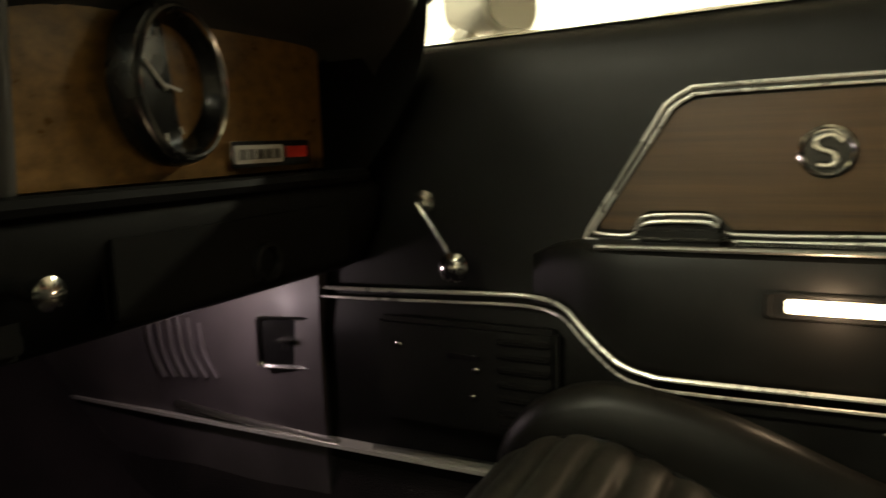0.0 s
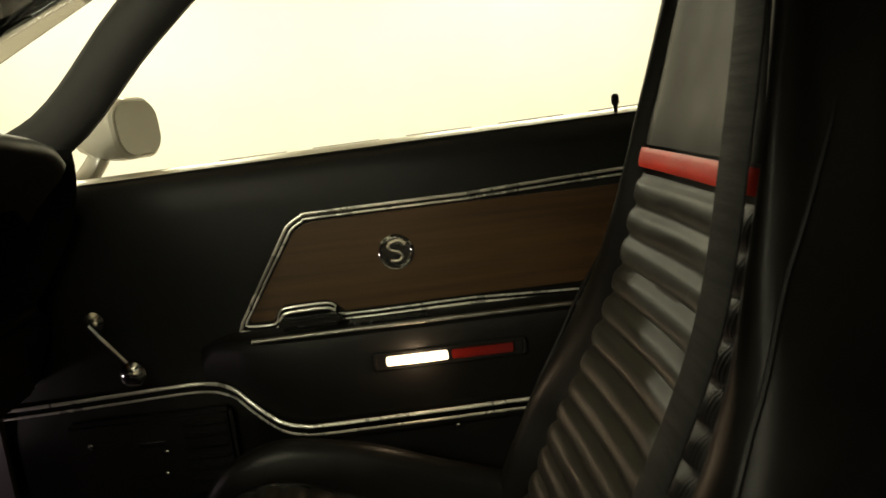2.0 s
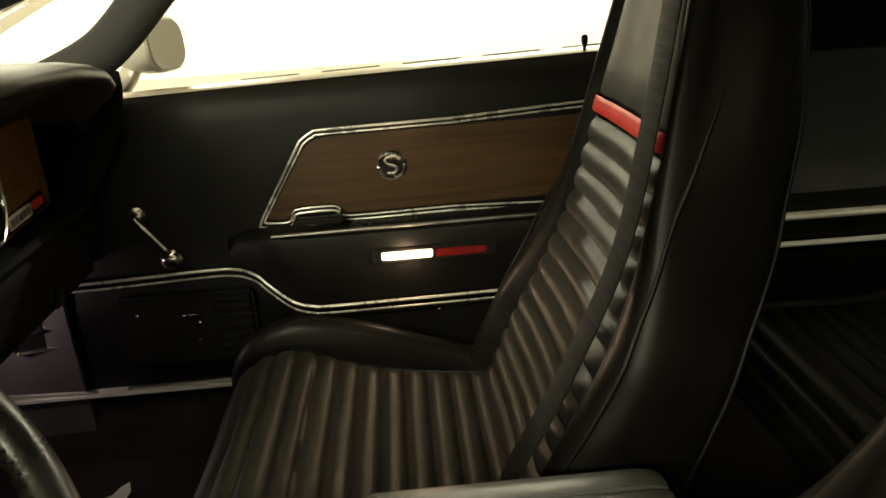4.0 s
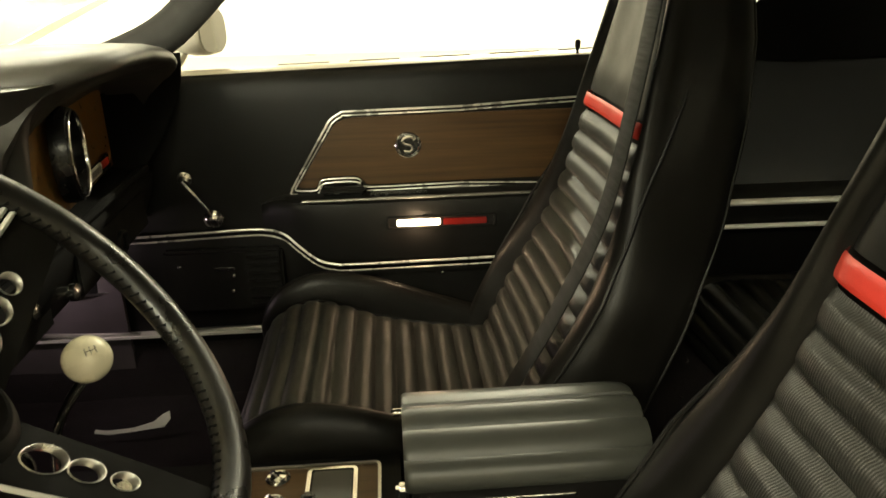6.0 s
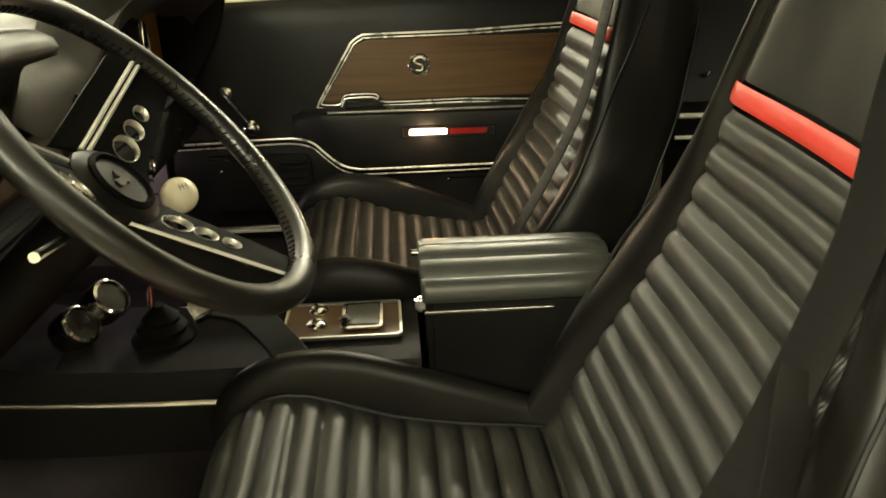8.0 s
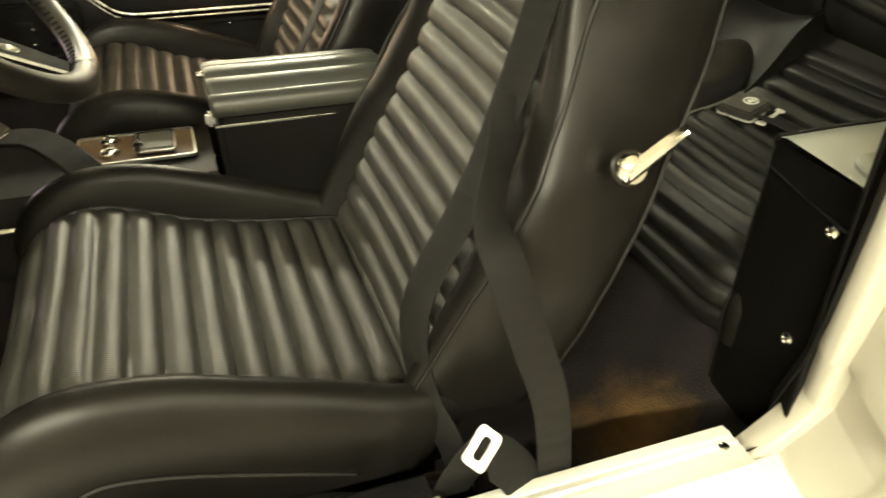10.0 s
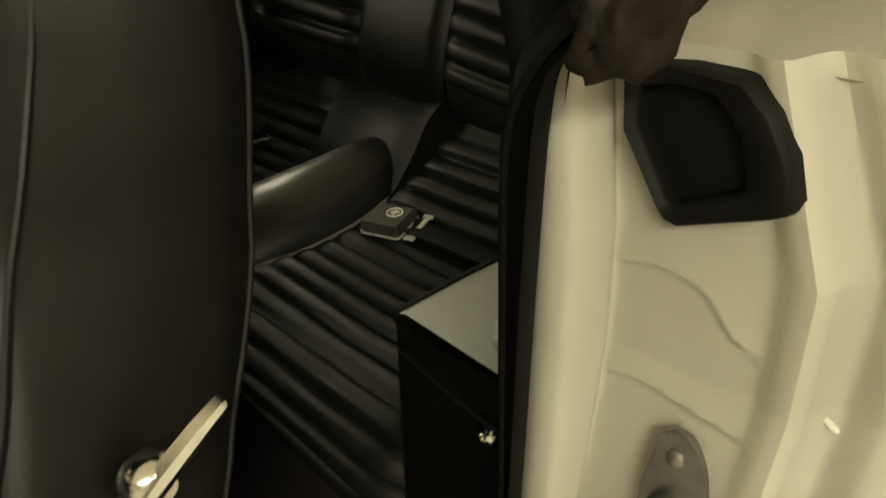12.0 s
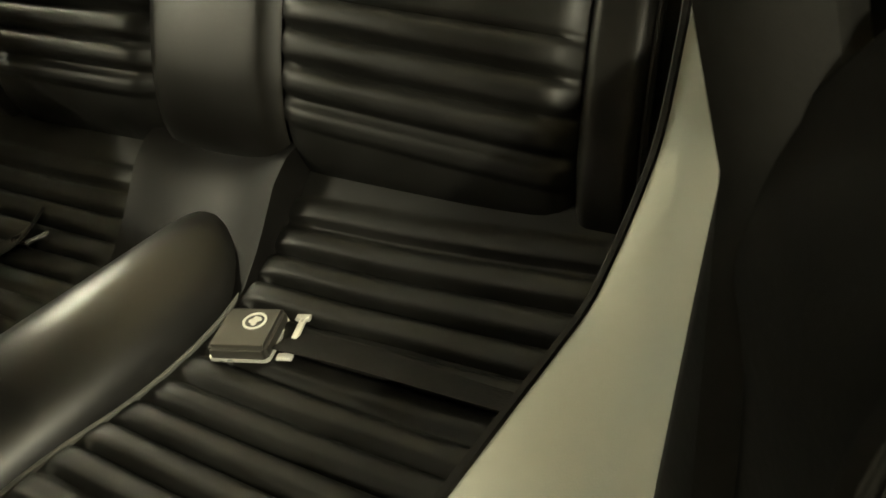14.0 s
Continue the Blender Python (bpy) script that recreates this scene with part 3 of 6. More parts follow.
tagged(part("tread", moved(joined(*blocks), M), RUBBER, tyre), kind="stuff")
part("rim", moved(turned([(0.02, -0.03), (0.14, -0.02), (0.17, 0.03), (0.20, 0.085), (0.205, 0.09), (0.195, 0.07), (0.16, 0.0), (0.02, -0.05)], 40), M), GUNMETAL, wheel)

tagged(wheel, group="road wheels")
copy_thing(wheel, pose(-1.04, -0.77, 0.0))
copy_thing(wheel, pose(1.70, 0.77, 0.0, 0, 0, 180))
copy_thing(wheel, pose(-1.04, 0.77, 0.0, 0, 0, 180))

# ---------------------------------------------------------------- cabin floor
def carpet_z(x, y):
    tunnel = 0.17 * math.exp(-((y - 0.02) / 0.13) ** 4) * interp([(-0.8, 1.0), (0.0, 0.95), (0.6, 0.9), (1.0, 1.0)], x)
    toe = 0.30 * max(0.0, (-0.45 - x) / 0.35) ** 1.3
    kick = interp([(0.80, 0.0), (0.92, 0.06), (0.97, 0.14)], x)
    side = 0.135 * max(0.0, min(1.0, (abs(y) - 0.655) / 0.045)) ** 1.5
    return 0.262 + max(tunnel, toe, kick, side) + 0.004 * noise.noise(Vector((x * 9, y * 9, 0)))


xs = [-0.82 + 0.03 * k for k in range(79)]
bm = loft([[(x, y, carpet_z(x, y)) for y in [-0.7035 + 0.021 * k for k in range(68)]] for x in xs], False, False)
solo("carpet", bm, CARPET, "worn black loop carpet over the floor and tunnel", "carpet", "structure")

# ---------------------------------------------------------------- passenger door
door = thing("passenger_door", (0.35, 0.78, 0.30), "closed black vinyl car door with a walnut inlay and chrome trims", "car door")


def door_y(z):
    return interp([(0.38, 0.690), (0.55, 0.690), (0.62, 0.700), (0.80, 0.706), (0.86, 0.712), (0.90, 0.725), (0.912, 0.742)], z)


DX0, DX1 = -0.34, 0.93
rows = []
for k in range(36):
    z = 0.375 + (0.912 - 0.375) * k / 35
    rows.append([(DX0 + (DX1 - DX0) * g / 50, door_y(z), z + (-0.008 + 0.030 * (g / 50 - 0.60)) * max(0, (z - 0.83) / 0.08)) for g in range(51)])
rows.append([(x, 0.80, z) for x, y, z in rows[-1]])
rows.append([(x, 0.80, 0.375) for x, y, z in rows[0]])
part("door_card", loft(rows, False, False), VINYL_SOFT, door)
part("outer_skin", side_skin(1, -0.35, 0.93, 9), WHITE, door, "white painted outer skin")
part("belt_moulding", sweep([(DX0, 0.765, 0.8845), (0.3, 0.765, 0.9015), (DX1, 0.765, 0.917)], [(-0.020, 0.0), (-0.018, 0.004), (0.0, 0.006), (0.018, 0.004), (0.026, 0.0)]), STEEL, door, "bright metal belt moulding")
for k in range(5):
    x = 0.16 + 0.135 * k
    part("glass_stop", moved(box(0, 0.10, 0.785, 0.797, 0, 0.006, 0.002), pose(x, 0, 0.9015 + 0.0255 * (x - 0.3), 0, -1.4, 0)), GUNMETAL, door)
lock = part("lock_knob", moved(turned([(0.003, 0.0), (0.003, 0.022), (0.0055, 0.026), (0.0055, 0.036), (0.003, 0.039)], 12), pose(0.728, 0.745, 0.900)), PLASTIC, door)

# walnut inlay with its double chrome frame; the small hump gives way to the release handle
def inlay(grow):
    g = grow
    pts = [(0.192 - g * 1.2, 0.684 - g), (0.222 + g * 0.2, 0.683 - g), (0.229 + g * 0.3, 0.696 - g * 0.9), (0.241 + g * 0.2, 0.7035 - g), (0.296 - g * 0.2, 0.7045 - g), (0.310 - g * 0.3, 0.698 - g * 0.9), (0.321, 0.686 - g), (0.50, 0.688 - g), (0.86 + g, 0.690 - g), (0.86 + g, 0.819 + g), (0.50, 0.817 + g), (0.300, 0.814 + g), (0.281 - g * 0.3, 0.8115 + g), (0.266 - g * 0.7, 0.803 + g * 0.7), (0.257 - g * 0.9, 0.790 + g * 0.4), (0.196 - g, 0.697 - g * 0.3), (0.190 - g, 0.689 - g * 0.7)]
    return pts


def on_card(pts, lift):
    return [(x, door_y(z) - lift, z) for x, z in pts]


part("wood_inlay", loft([on_card(inlay(0.0), -0.004), on_card(inlay(0.0), 0.004)]), WOOD, door, "walnut veneer inlay")
for g, r in ((0.0045, 0.0016), (0.0115, 0.0021)):
    part("inlay_trim", sweep(smooth_path(on_card(inlay(g), 0.005), 3, True), disc(r, 8), (0, 1, 0), True), TRIM, door, "thin chrome frame of the inlay")
part("inlay_groove", sweep(smooth_path(on_card(inlay(0.008), 0.001), 3, True), [(-0.003, -0.002), (-0.003, 0.003), (0.003, 0.003), (0.003, -0.002)], (0, 1, 0), True), INK, door)
M = facing((0.400, door_y(0.76) - 0.004, 0.760), (0, -1, 0))
emb = part("emblem", moved(loft([[(r * math.cos(a), r * math.sin(a), h) for a in [2 * math.pi * k / 32 for k in range(32)]] for r, h in ((0.0245, 0), (0.0245, 0.003), (0.022, 0.005), (0.0195, 0.003), (0.0195, 0.0))], True, False), M), CHROME, door, "round chrome emblem")
part("emblem_field", moved(turned([(0.0197, 0.0), (0.0197, 0.001)], 32), M), INK, emb)
part("emblem_figure", moved(tube([(0.013, 0.009, 0.003), (0.004, 0.015, 0.003), (-0.009, 0.011, 0.003), (-0.007, 0.003, 0.003), (0.004, -0.001, 0.003), (0.008, -0.007, 0.003), (0.003, -0.013, 0.003), (-0.008, -0.012, 0.003)], 0.0034, 8, r2=0.0022), M), CHROME, emb)

# armrest: a padded body that stands proud below the inlay and fades out forwards
def arm_section(x):
    f = interp([(0.118, 0.0), (0.135, 0.16), (0.16, 0.42), (0.19, 0.72), (0.23, 0.93), (0.28, 1.0), (0.9, 1.0)], x)
    d = 0.055 * f
    low = arm_low(x)
    top = interp([(0.118, 0.655), (0.145, 0.667), (0.18, 0.672), (0.9, 0.675)], x)
    return [(x, 0.715, top + 0.002), (x, 0.700 - d * 0.25, top + 0.001), (x, 0.694 - d * 0.80, top), (x, 0.692 - d * 0.97, top - 0.006), (x, 0.690 - d, top - 0.018), (x, 0.690 - d * 0.98, (top + low) / 2), (x, 0.690 - d * 0.94, low + 0.016), (x, 0.690 - d * 0.88, low + 0.004), (x, 0.690 - d * 0.7, low - 0.006), (x, 0.715, low - 0.010)]


def arm_low(x):
    return interp([(0.10, 0.607), (0.145, 0.606), (0.165, 0.599), (0.195, 0.575), (0.220, 0.556), (0.250, 0.548), (0.30, 0.546), (0.60, 0.549), (0.90, 0.552)], x)


arm = part("armrest", loft([arm_section(x) for x in [0.118, 0.125, 0.135, 0.147, 0.16, 0.175, 0.19, 0.21, 0.23, 0.25, 0.28, 0.4, 0.6, 0.9]]), VINYL_SOFT, door, "padded black vinyl armrest")
part("handle_cup", box(0.232, 0.318, 0.668, 0.70, 0.672, 0.688, 0.006), INK, door)
part("release_handle", moved(box(-0.040, 0.040, -0.006, 0.006, -0.006, 0.006, 0.003), pose(0.274, 0.672, 0.684)), PLASTIC, door)
part("pull_slot", box(0.325, 0.435, 0.662, 0.692, 0.6705, 0.6755, 0.002), INK, door)
part("pull_bar", tube([(0.20, 0.645, 0.6725), (0.42, 0.645, 0.674), (0.86, 0.645, 0.675)], 0.0045, 8, r2=0.003), GUNMETAL, arm)

# courtesy lamp and red reflector let into the armrest
M = facing((0.457, 0.6345, 0.628), (0, -1, 0))
lampb = part("courtesy_lamp", moved(loft([[(x, y, h) for x, y in rounded(0.205 * s, 0.025 * (s if s == 1 else s * 0.86), 0.004, 2)] for s, h in ((1, -0.004), (1, 0.002), (0.985, 0.004), (0.955, 0.004), (0.945, 0.0))]), M), PLASTIC, door, "slim lit courtesy lamp with a red reflector")
part("lamp_lens", moved(plate(rounded(0.082, 0.0125, 0.003, 2), 0.004, 0.001), M @ pose(-0.044, 0, 0.0005)), LENS_LIT, lampb, "lit warm white lens")
part("reflector", moved(plate(rounded(0.082, 0.0125, 0.003, 2), 0.004, 0.001), M @ pose(0.043, 0, 0.0005)), RED_LENS, lampb, "dark red reflector")

# bright line that steps down from the front of the door to the foot of the armrest
line = [(-0.30, 0.687, 0.600), (-0.10, 0.687, 0.603)] + [(x, 0.686 - 0.055 * 0.90 * interp([(0.118, 0.0), (0.135, 0.16), (0.16, 0.42), (0.19, 0.72), (0.23, 0.93), (0.28, 1.0)], x), arm_low(x) + 0.002) for x in (0.08, 0.125, 0.148, 0.165, 0.18, 0.195, 0.21, 0.225, 0.25, 0.30, 0.60, 0.90)]
part("step_trim", tube(line, 0.0027, 8, up=(0, 1, 0), per=5, r2=0.0027), TRIM, door, "thin chrome line")
part("step_trim", tube([(x, y - 0.002, z - 0.011) for x, y, z in line], 0.0018, 6, up=(0, 1, 0), per=5), TRIM, door, "thin chrome line")

# window crank
M = facing((-0.019, 0.702, 0.710), (0, -1, 0))
crank = part("window_crank", joined(moved(turned([(0.014, 0), (0.014, 0.005), (0.010, 0.010), (0.008, 0.013), (0.004, 0.014)], 20), M), tube([(-0.019, 0.684, 0.710), (-0.004, 0.682, 0.690), (0.024, 0.682, 0.650), (0.032, 0.682, 0.640)], 0.0055, 8, r2=0.004)), CHROME, door, "chrome window crank")
part("crank_knob", moved(turned([(0.007, 0), (0.015, 0.003), (0.0175, 0.010), (0.0175, 0.018), (0.013, 0.023), (0.006, 0.025)], 20), facing((0.032, 0.684, 0.640), (0, -1, 0))), CHROME, crank)

# louvred speaker cover low on the door
cover = part("speaker_cover", box(-0.075, 0.150, 0.672, 0.692, 0.445, 0.575, 0.006), PLASTIC, door, "louvred black plastic speaker cover")
for k in range(7):
    part("louvre", moved(box(-0.030, 0.030, -0.004, 0.004, -0.003, 0.003, 0.0015), pose(0.112, 0.670, 0.460 + 0.0165 * k, 30)), PLASTIC, cover)
part("cover_badge", box(0.020, 0.058, 0.6685, 0.674, 0.533, 0.540, 0.001), CHROME, cover, "small bright bar")
for x, z in ((-0.045, 0.543), (0.055, 0.522), (0.05, 0.49)):
    part("screw_head", moved(turned([(0.004, 0), (0.004, 0.002), (0.002, 0.003)], 10), facing((x, 0.672, z), (0, -1, 0))), CHROME, cover)
part("lower_trim", tube([(-0.09, 0.678, 0.404), (0.15, 0.678, 0.408), (0.90, 0.680, 0.41)], 0.005, 8), STEEL, door)
part("card_screw", moved(turned([(0.004, 0), (0.004, 0.002), (0.002, 0.003)], 10), facing((0.46, 0.690, 0.50), (0, -1, 0))), CHROME, door)

# outside mirror of the passenger door
mir = thing("door_mirror", (-0.02, 0.885, 0.88), "white bullet-shaped outside door mirror", "mirror")
M = facing((0.024, 0.872, 0.962), (1, -0.35, 0.05)) @ Matrix.Scale(1.04, 4)
part("housing", moved(loft([[(x * s, y * s, h) for x, y in rounded(0.105, 0.088, 0.032, 5)] for s, h in ((0.93, 0.004), (1.0, 0.0), (1.0, -0.02), (0.9, -0.05), (0.6, -0.085), (0.2, -0.105))]), M), WHITE, mir)
part("mirror_glass", moved(plate(rounded(0.092, 0.076, 0.028, 5), 0.003), M @ pose(0, 0, 0.004)), MIRROR, mir, "silvered mirror glass")
part("stem", tube([(-0.035, 0.880, 0.935), (-0.045, 0.875, 0.915), (-0.07, 0.862, 0.885), (-0.10, 0.855, 0.872)], 0.026, 12, r2=0.016), WHITE, mir)

# passenger side kick panel and rear quarter trim
kick = thing("kick_panel", (-0.45, 0.69, 0.27), "grey-black moulded kick panel with a square air vent", "kick panel")
KICK = material("grey_kick_panel", (0.060, 0.052, 0.055), 0.5, grain=300, bump=0.4, scale=12, vary=0.25)
def kick_y(x, z):
    return 0.685 - 0.008 * math.sin(math.pi * (z - 0.26) / 0.45) - 0.03 * max(0, (-0.45 - x))


kz = [0.26 + 0.039 * k for k in range(11)]
bm = loft([[(x, kick_y(x, z), z) for z in kz] + [(x, 0.700, z) for z in kz[::-1]] for x in [-0.82 + 0.041 * k for k in range(17)]])
part("panel", bm, KICK, kick)
for k in range(6):
    x = -0.47 + 0.020 * k
    part("panel_rib", tube([(x, kick_y(x, 0.57) - 0.002, 0.57 - 0.006 * k), (x + 0.012, kick_y(x, 0.50) - 0.005, 0.50), (x + 0.030, kick_y(x, 0.45) - 0.002, 0.455 + 0.002 * k)], 0.004, 6), KICK, kick)
part("vent_frame", moved(loft([[(x * s, y * s, h) for x, y in rounded(0.085, 0.070, 0.008, 3)] for s, h in ((1, 0), (1, 0.006), (0.95, 0.008), (0.86, 0.006), (0.84, 0.0))], True, False), facing((-0.215, 0.678, 0.528), (0.25, -1, 0))), CHROME, kick, "thin bright vent frame")
part("vent_flap", moved(plate(rounded(0.076, 0.062, 0.006, 3), 0.003), facing((-0.215, 0.678, 0.528), (0.25, -1, 0))), INK, kick)
part("vent_lever", moved(box(-0.010, 0.010, -0.002, 0.002, 0, 0.012, 0.001), facing((-0.215, 0.676, 0.532), (0.25, -1, 0))), CHROME, kick)
part("foot_trim", tube([(-0.42, 0.672, 0.420), (-0.30, 0.674, 0.410), (-0.144, 0.678, 0.402)], 0.005, 8), STEEL, kick)
lit = thing("footwell_lamp", (-0.28, 0.62, 0.60), "small lit courtesy lamp under the dashboard", "lamp")
part("lens", box(-0.30, -0.262, 0.605, 0.63, 0.600, 0.610, 0.003), LENS_LIT, lit)
part("bracket", box(-0.305, -0.257, 0.60, 0.635, 0.610, 0.64, 0.003), PLASTIC, lit)

qp = thing("quarter_trim", (1.1, 0.66, 0.3), "black vinyl rear side trim with two bright lines", "trim panel", "rear side trims")
bm = loft([[(x, y, z) for x in (0.945, 1.1, 1.3, 1.5)] for y, z in ((0.70, 0.26), (0.655, 0.26), (0.645, 0.50), (0.640, 0.585), (0.615, 0.600), (0.600, 0.625), (0.600, 0.650), (0.615, 0.662), (0.66, 0.668), (0.685, 0.72), (0.700, 0.905), (0.73, 0.91))], False, False)
part("panel", bm, VINYL_SOFT, qp)
# upper line is thick and pale in place of the lit ledge band
part("bright_line", tube([(0.95, 0.598, 0.652), (1.2, 0.598, 0.651), (1.48, 0.598, 0.65)], 0.010, 8, r2=0.006), LINE, qp, "bright metal line")
part("bright_line", tube([(0.95, 0.606, 0.602), (1.2, 0.606, 0.600), (1.48, 0.606, 0.598)], 0.005, 8), LINE, qp, "bright metal line")
part("coat_hook", tube([(1.03, 0.69, 0.72), (1.032, 0.672, 0.722), (1.034, 0.668, 0.735)], 0.004, 8), CHROME, qp)

# ---------------------------------------------------------------- dashboard
dash = thing("dashboard", (-0.2, 0.0, 0.6), "black padded dashboard with hooded walnut instrument pods", "dashboard")


def hood(y):
    """How far the brow hangs over the fascia across the car."""
    return interp([(-0.70, 0.0), (-0.66, 0.7), (-0.60, 1.0), (-0.20, 1.0), (-0.14, 0.6), (-0.09, 0.1), (0.0, 0.0), (0.150, 0.0), (0.205, 0.12), (0.230, 0.32), (0.250, 0.54), (0.275, 0.75), (0.304, 0.92), (0.340, 1.0), (0.60, 1.0), (0.645, 0.88), (0.668, 0.5), (0.684, 0.0)], y)


def set_back(y):
    """The passenger fascia is turned outwards: it lies deeper towards the door."""
    return interp([(0.20, 0.0), (0.26, 0.012), (0.398, 0.0), (0.655, -0.024), (0.684, -0.024)], y)


def dash_section(y):
    h = hood(y)
    b = set_back(y)
    lean = 0.075 * max(0.0, 1 - 2.5 * h) if abs(y) < 0.3 else 0.0
    e = -0.085 + 0.110 * h
    top = interp([(-0.70, 0.905), (-0.62, 0.95), (-0.30, 0.965), (-0.16, 0.955), (-0.08, 0.946), (0.14, 0.946), (0.19, 0.955), (0.225, 0.969), (0.255, 0.979), (0.30, 0.986), (0.36, 0.987), (0.48, 0.981), (0.58, 0.966), (0.64, 0.946), (0.684, 0.905)], y)
    drop = interp([(0.0, 0.12), (0.12, 0.07), (0.4, 0.012), (1.0, 0.004)], h)
    return [(-0.62, y, 0.895), (-0.40, y, 0.925), (-0.22, y, top - 0.012 * (1 - h)), (e - 0.06 - lean, y, top - 0.002), (e - 0.018 - lean, y, top - 0.004), (e - 0.004 - 0.9 * lean, y, top - 0.011), (e - 0.75 * lean, y, top - 0.020), (e - 0.004, y, top - 0.025 - drop * 0.6), (e - 0.016, y, top - 0.027 - drop),
            (-0.102 + 0.01 * h + b, y, 0.905 - 0.06 * (1 - h)), (-0.118 + b, y, 0.870), (-0.112 + b, y, 0.750), (-0.085, y, 0.742), (-0.070, y, 0.728), (-0.078, y, 0.690), (-0.100, y, 0.640), (-0.13, y, 0.628), (-0.36, y, 0.615)]


ys = sorted([-0.686, -0.675] + [-0.66 + 0.022 * k for k in range(61)] + [0.219, 0.227, 0.241, 0.247, 0.255, 0.268, 0.275, 0.290, 0.652, 0.676, 0.684])
part("pad", loft([dash_section(y)[:12] for y in ys], False, False), DASH_TOP, dash, "glossy black padded dash top, greyed as if lit", 60)
part("lower_panel", loft([dash_section(y)[11:] for y in ys], False, False), DASH_LOW, dash, "matt black lower dash panel, darkened as if shaded", 60)
for y in (-0.686, 0.684):
    bm = bmesh.new()
    bm.faces.new([bm.verts.new((x, y, z)) for x, y_, z in dash_section(y)])
    bmesh.ops.solidify(bm, geom=list(bm.faces), thickness=0.003)
    part("end_cap", bm, VINYL, dash)
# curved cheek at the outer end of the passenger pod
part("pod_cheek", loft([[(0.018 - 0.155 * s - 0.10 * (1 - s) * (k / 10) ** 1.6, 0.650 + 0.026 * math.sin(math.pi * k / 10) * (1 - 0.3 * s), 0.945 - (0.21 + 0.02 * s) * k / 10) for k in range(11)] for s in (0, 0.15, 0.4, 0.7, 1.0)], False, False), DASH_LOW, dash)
# rounded inner wall of the passenger pod: the brow turns down into it and its flank runs out to the dash centre
rows = []
for k in range(17):
    z = 0.956 - 0.209 * k / 16
    nose = interp([(0.747, -0.084), (0.80, -0.079), (0.85, -0.075), (0.895, -0.069), (0.92, -0.059), (0.94, -0.044), (0.956, -0.026)], z)
    flare = interp([(0.747, 0.0), (0.84, 0.0), (0.90, 0.030), (0.956, 0.050)], z)
    rows.append([(-0.112, 0.200 - flare, z), (nose - 0.036 - 0.2 * flare, 0.216 - 0.8 * flare, z), (nose - 0.016, 0.226 - 0.4 * flare, z), (nose - 0.005, 0.234 - 0.1 * flare, z), (nose, 0.241, z), (nose - 0.003, 0.248, z), (nose - 0.011, 0.253, z), (nose - 0.024, 0.256, z), (-0.112, 0.258, z)])
part("pod_wall", loft(rows), DASH_TOP, dash, "rounded padded pod wall", 60)
TURN = Matrix.Translation((-0.104, 0.398, 0)) @ pose(0, 0, 0, 0, 0, 5) @ Matrix.Translation((0.104, -0.398, 0))
# The walnut is lightened to amber here: light on the fascia is in its colour.
part("fascia", moved(loft([[(-0.110, y, z) for y, z in ((0.246, 0.752), (0.655, 0.752), (0.655, 0.895), (0.246, 0.895))], [(-0.104, y, z) for y, z in ((0.248, 0.754), (0.653, 0.754), (0.653, 0.893), (0.248, 0.893))]]), TURN), wood("lit_amber_walnut", (0.22, 0.115, 0.028), (0.10, 0.052, 0.014), 0.36), dash, "walnut veneer fascia, lightened to amber as if lit")
M = TURN @ facing((-0.103, 0.395, 0.834), (1, 0.13, 0.02))
clk = part("clock", moved(loft([[(r * math.cos(a), r * math.sin(a), h) for a in [2 * math.pi * k / 40 for k in range(40)]] for r, h in ((0.068, 0), (0.069, 0.010), (0.066, 0.022), (0.061, 0.024), (0.057, 0.018), (0.053, 0.003), (0.052, 0.001))], True, False), M), INK, dash, "deep black clock bezel with a chrome ring", 50)
part("chrome_ring", moved(loft([[(r * math.cos(a), r * math.sin(a), h) for a in [2 * math.pi * k / 40 for k in range(40)]] for r, h in ((0.0625, 0.0235), (0.0635, 0.026), (0.0615, 0.0275), (0.0595, 0.026), (0.0590, 0.0225))], True, False), M), CHROME, clk)
part("clock_face", moved(turned([(0.0525, -0.002), (0.0525, 0.001)], 32), M), INK, clk)
part("clock_hand", moved(joined(moved(box(-0.0012, 0.0012, -0.006, 0.030, 0, 0.0015, 0), pose(0, 0, 0.002, 0, 0, 50)), moved(box(-0.0012, 0.0012, -0.006, 0.022, 0, 0.0015, 0), pose(0, 0, 0.004, 0, 0, -100))), M), BADGE_WHITE, clk)
for k in range(12):
    part("hour_mark", moved(box(-0.0012, 0.0012, 0.040, 0.047, 0.001, 0.002, 0), M @ pose(0, 0, 0, 0, 0, 30 * k)), BADGE_WHITE, clk)
M = TURN @ facing((-0.103, 0.548, 0.773), (1, 0, 0.0)) @ Matrix.Diagonal((1.5, 1.0, 1.0, 1.0))
bdg = part("name_badge", moved(plate(rounded(0.094, 0.026, 0.003, 2), 0.004, 0.001), M), CHROME, dash, "small bright name badge with a red end")
part("badge_field", moved(plate(rounded(0.054, 0.018, 0.002, 2), 0.0015), M @ pose(-0.017, 0, 0.0035)), BADGE_WHITE, bdg)
part("badge_red", moved(plate(rounded(0.026, 0.012, 0.002, 2), 0.0015), M @ pose(0.028, 0.001, 0.0035)), RED, bdg)
for k in range(5):
    part("badge_bar", moved(box(-0.0035, 0.0035, -0.005, 0.005, 0, 0.0008, 0), M @ pose(-0.036 + 0.0095 * k, 0, 0.005)), GUNMETAL, bdg)
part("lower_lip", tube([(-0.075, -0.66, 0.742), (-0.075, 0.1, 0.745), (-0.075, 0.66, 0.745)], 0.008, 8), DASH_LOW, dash)
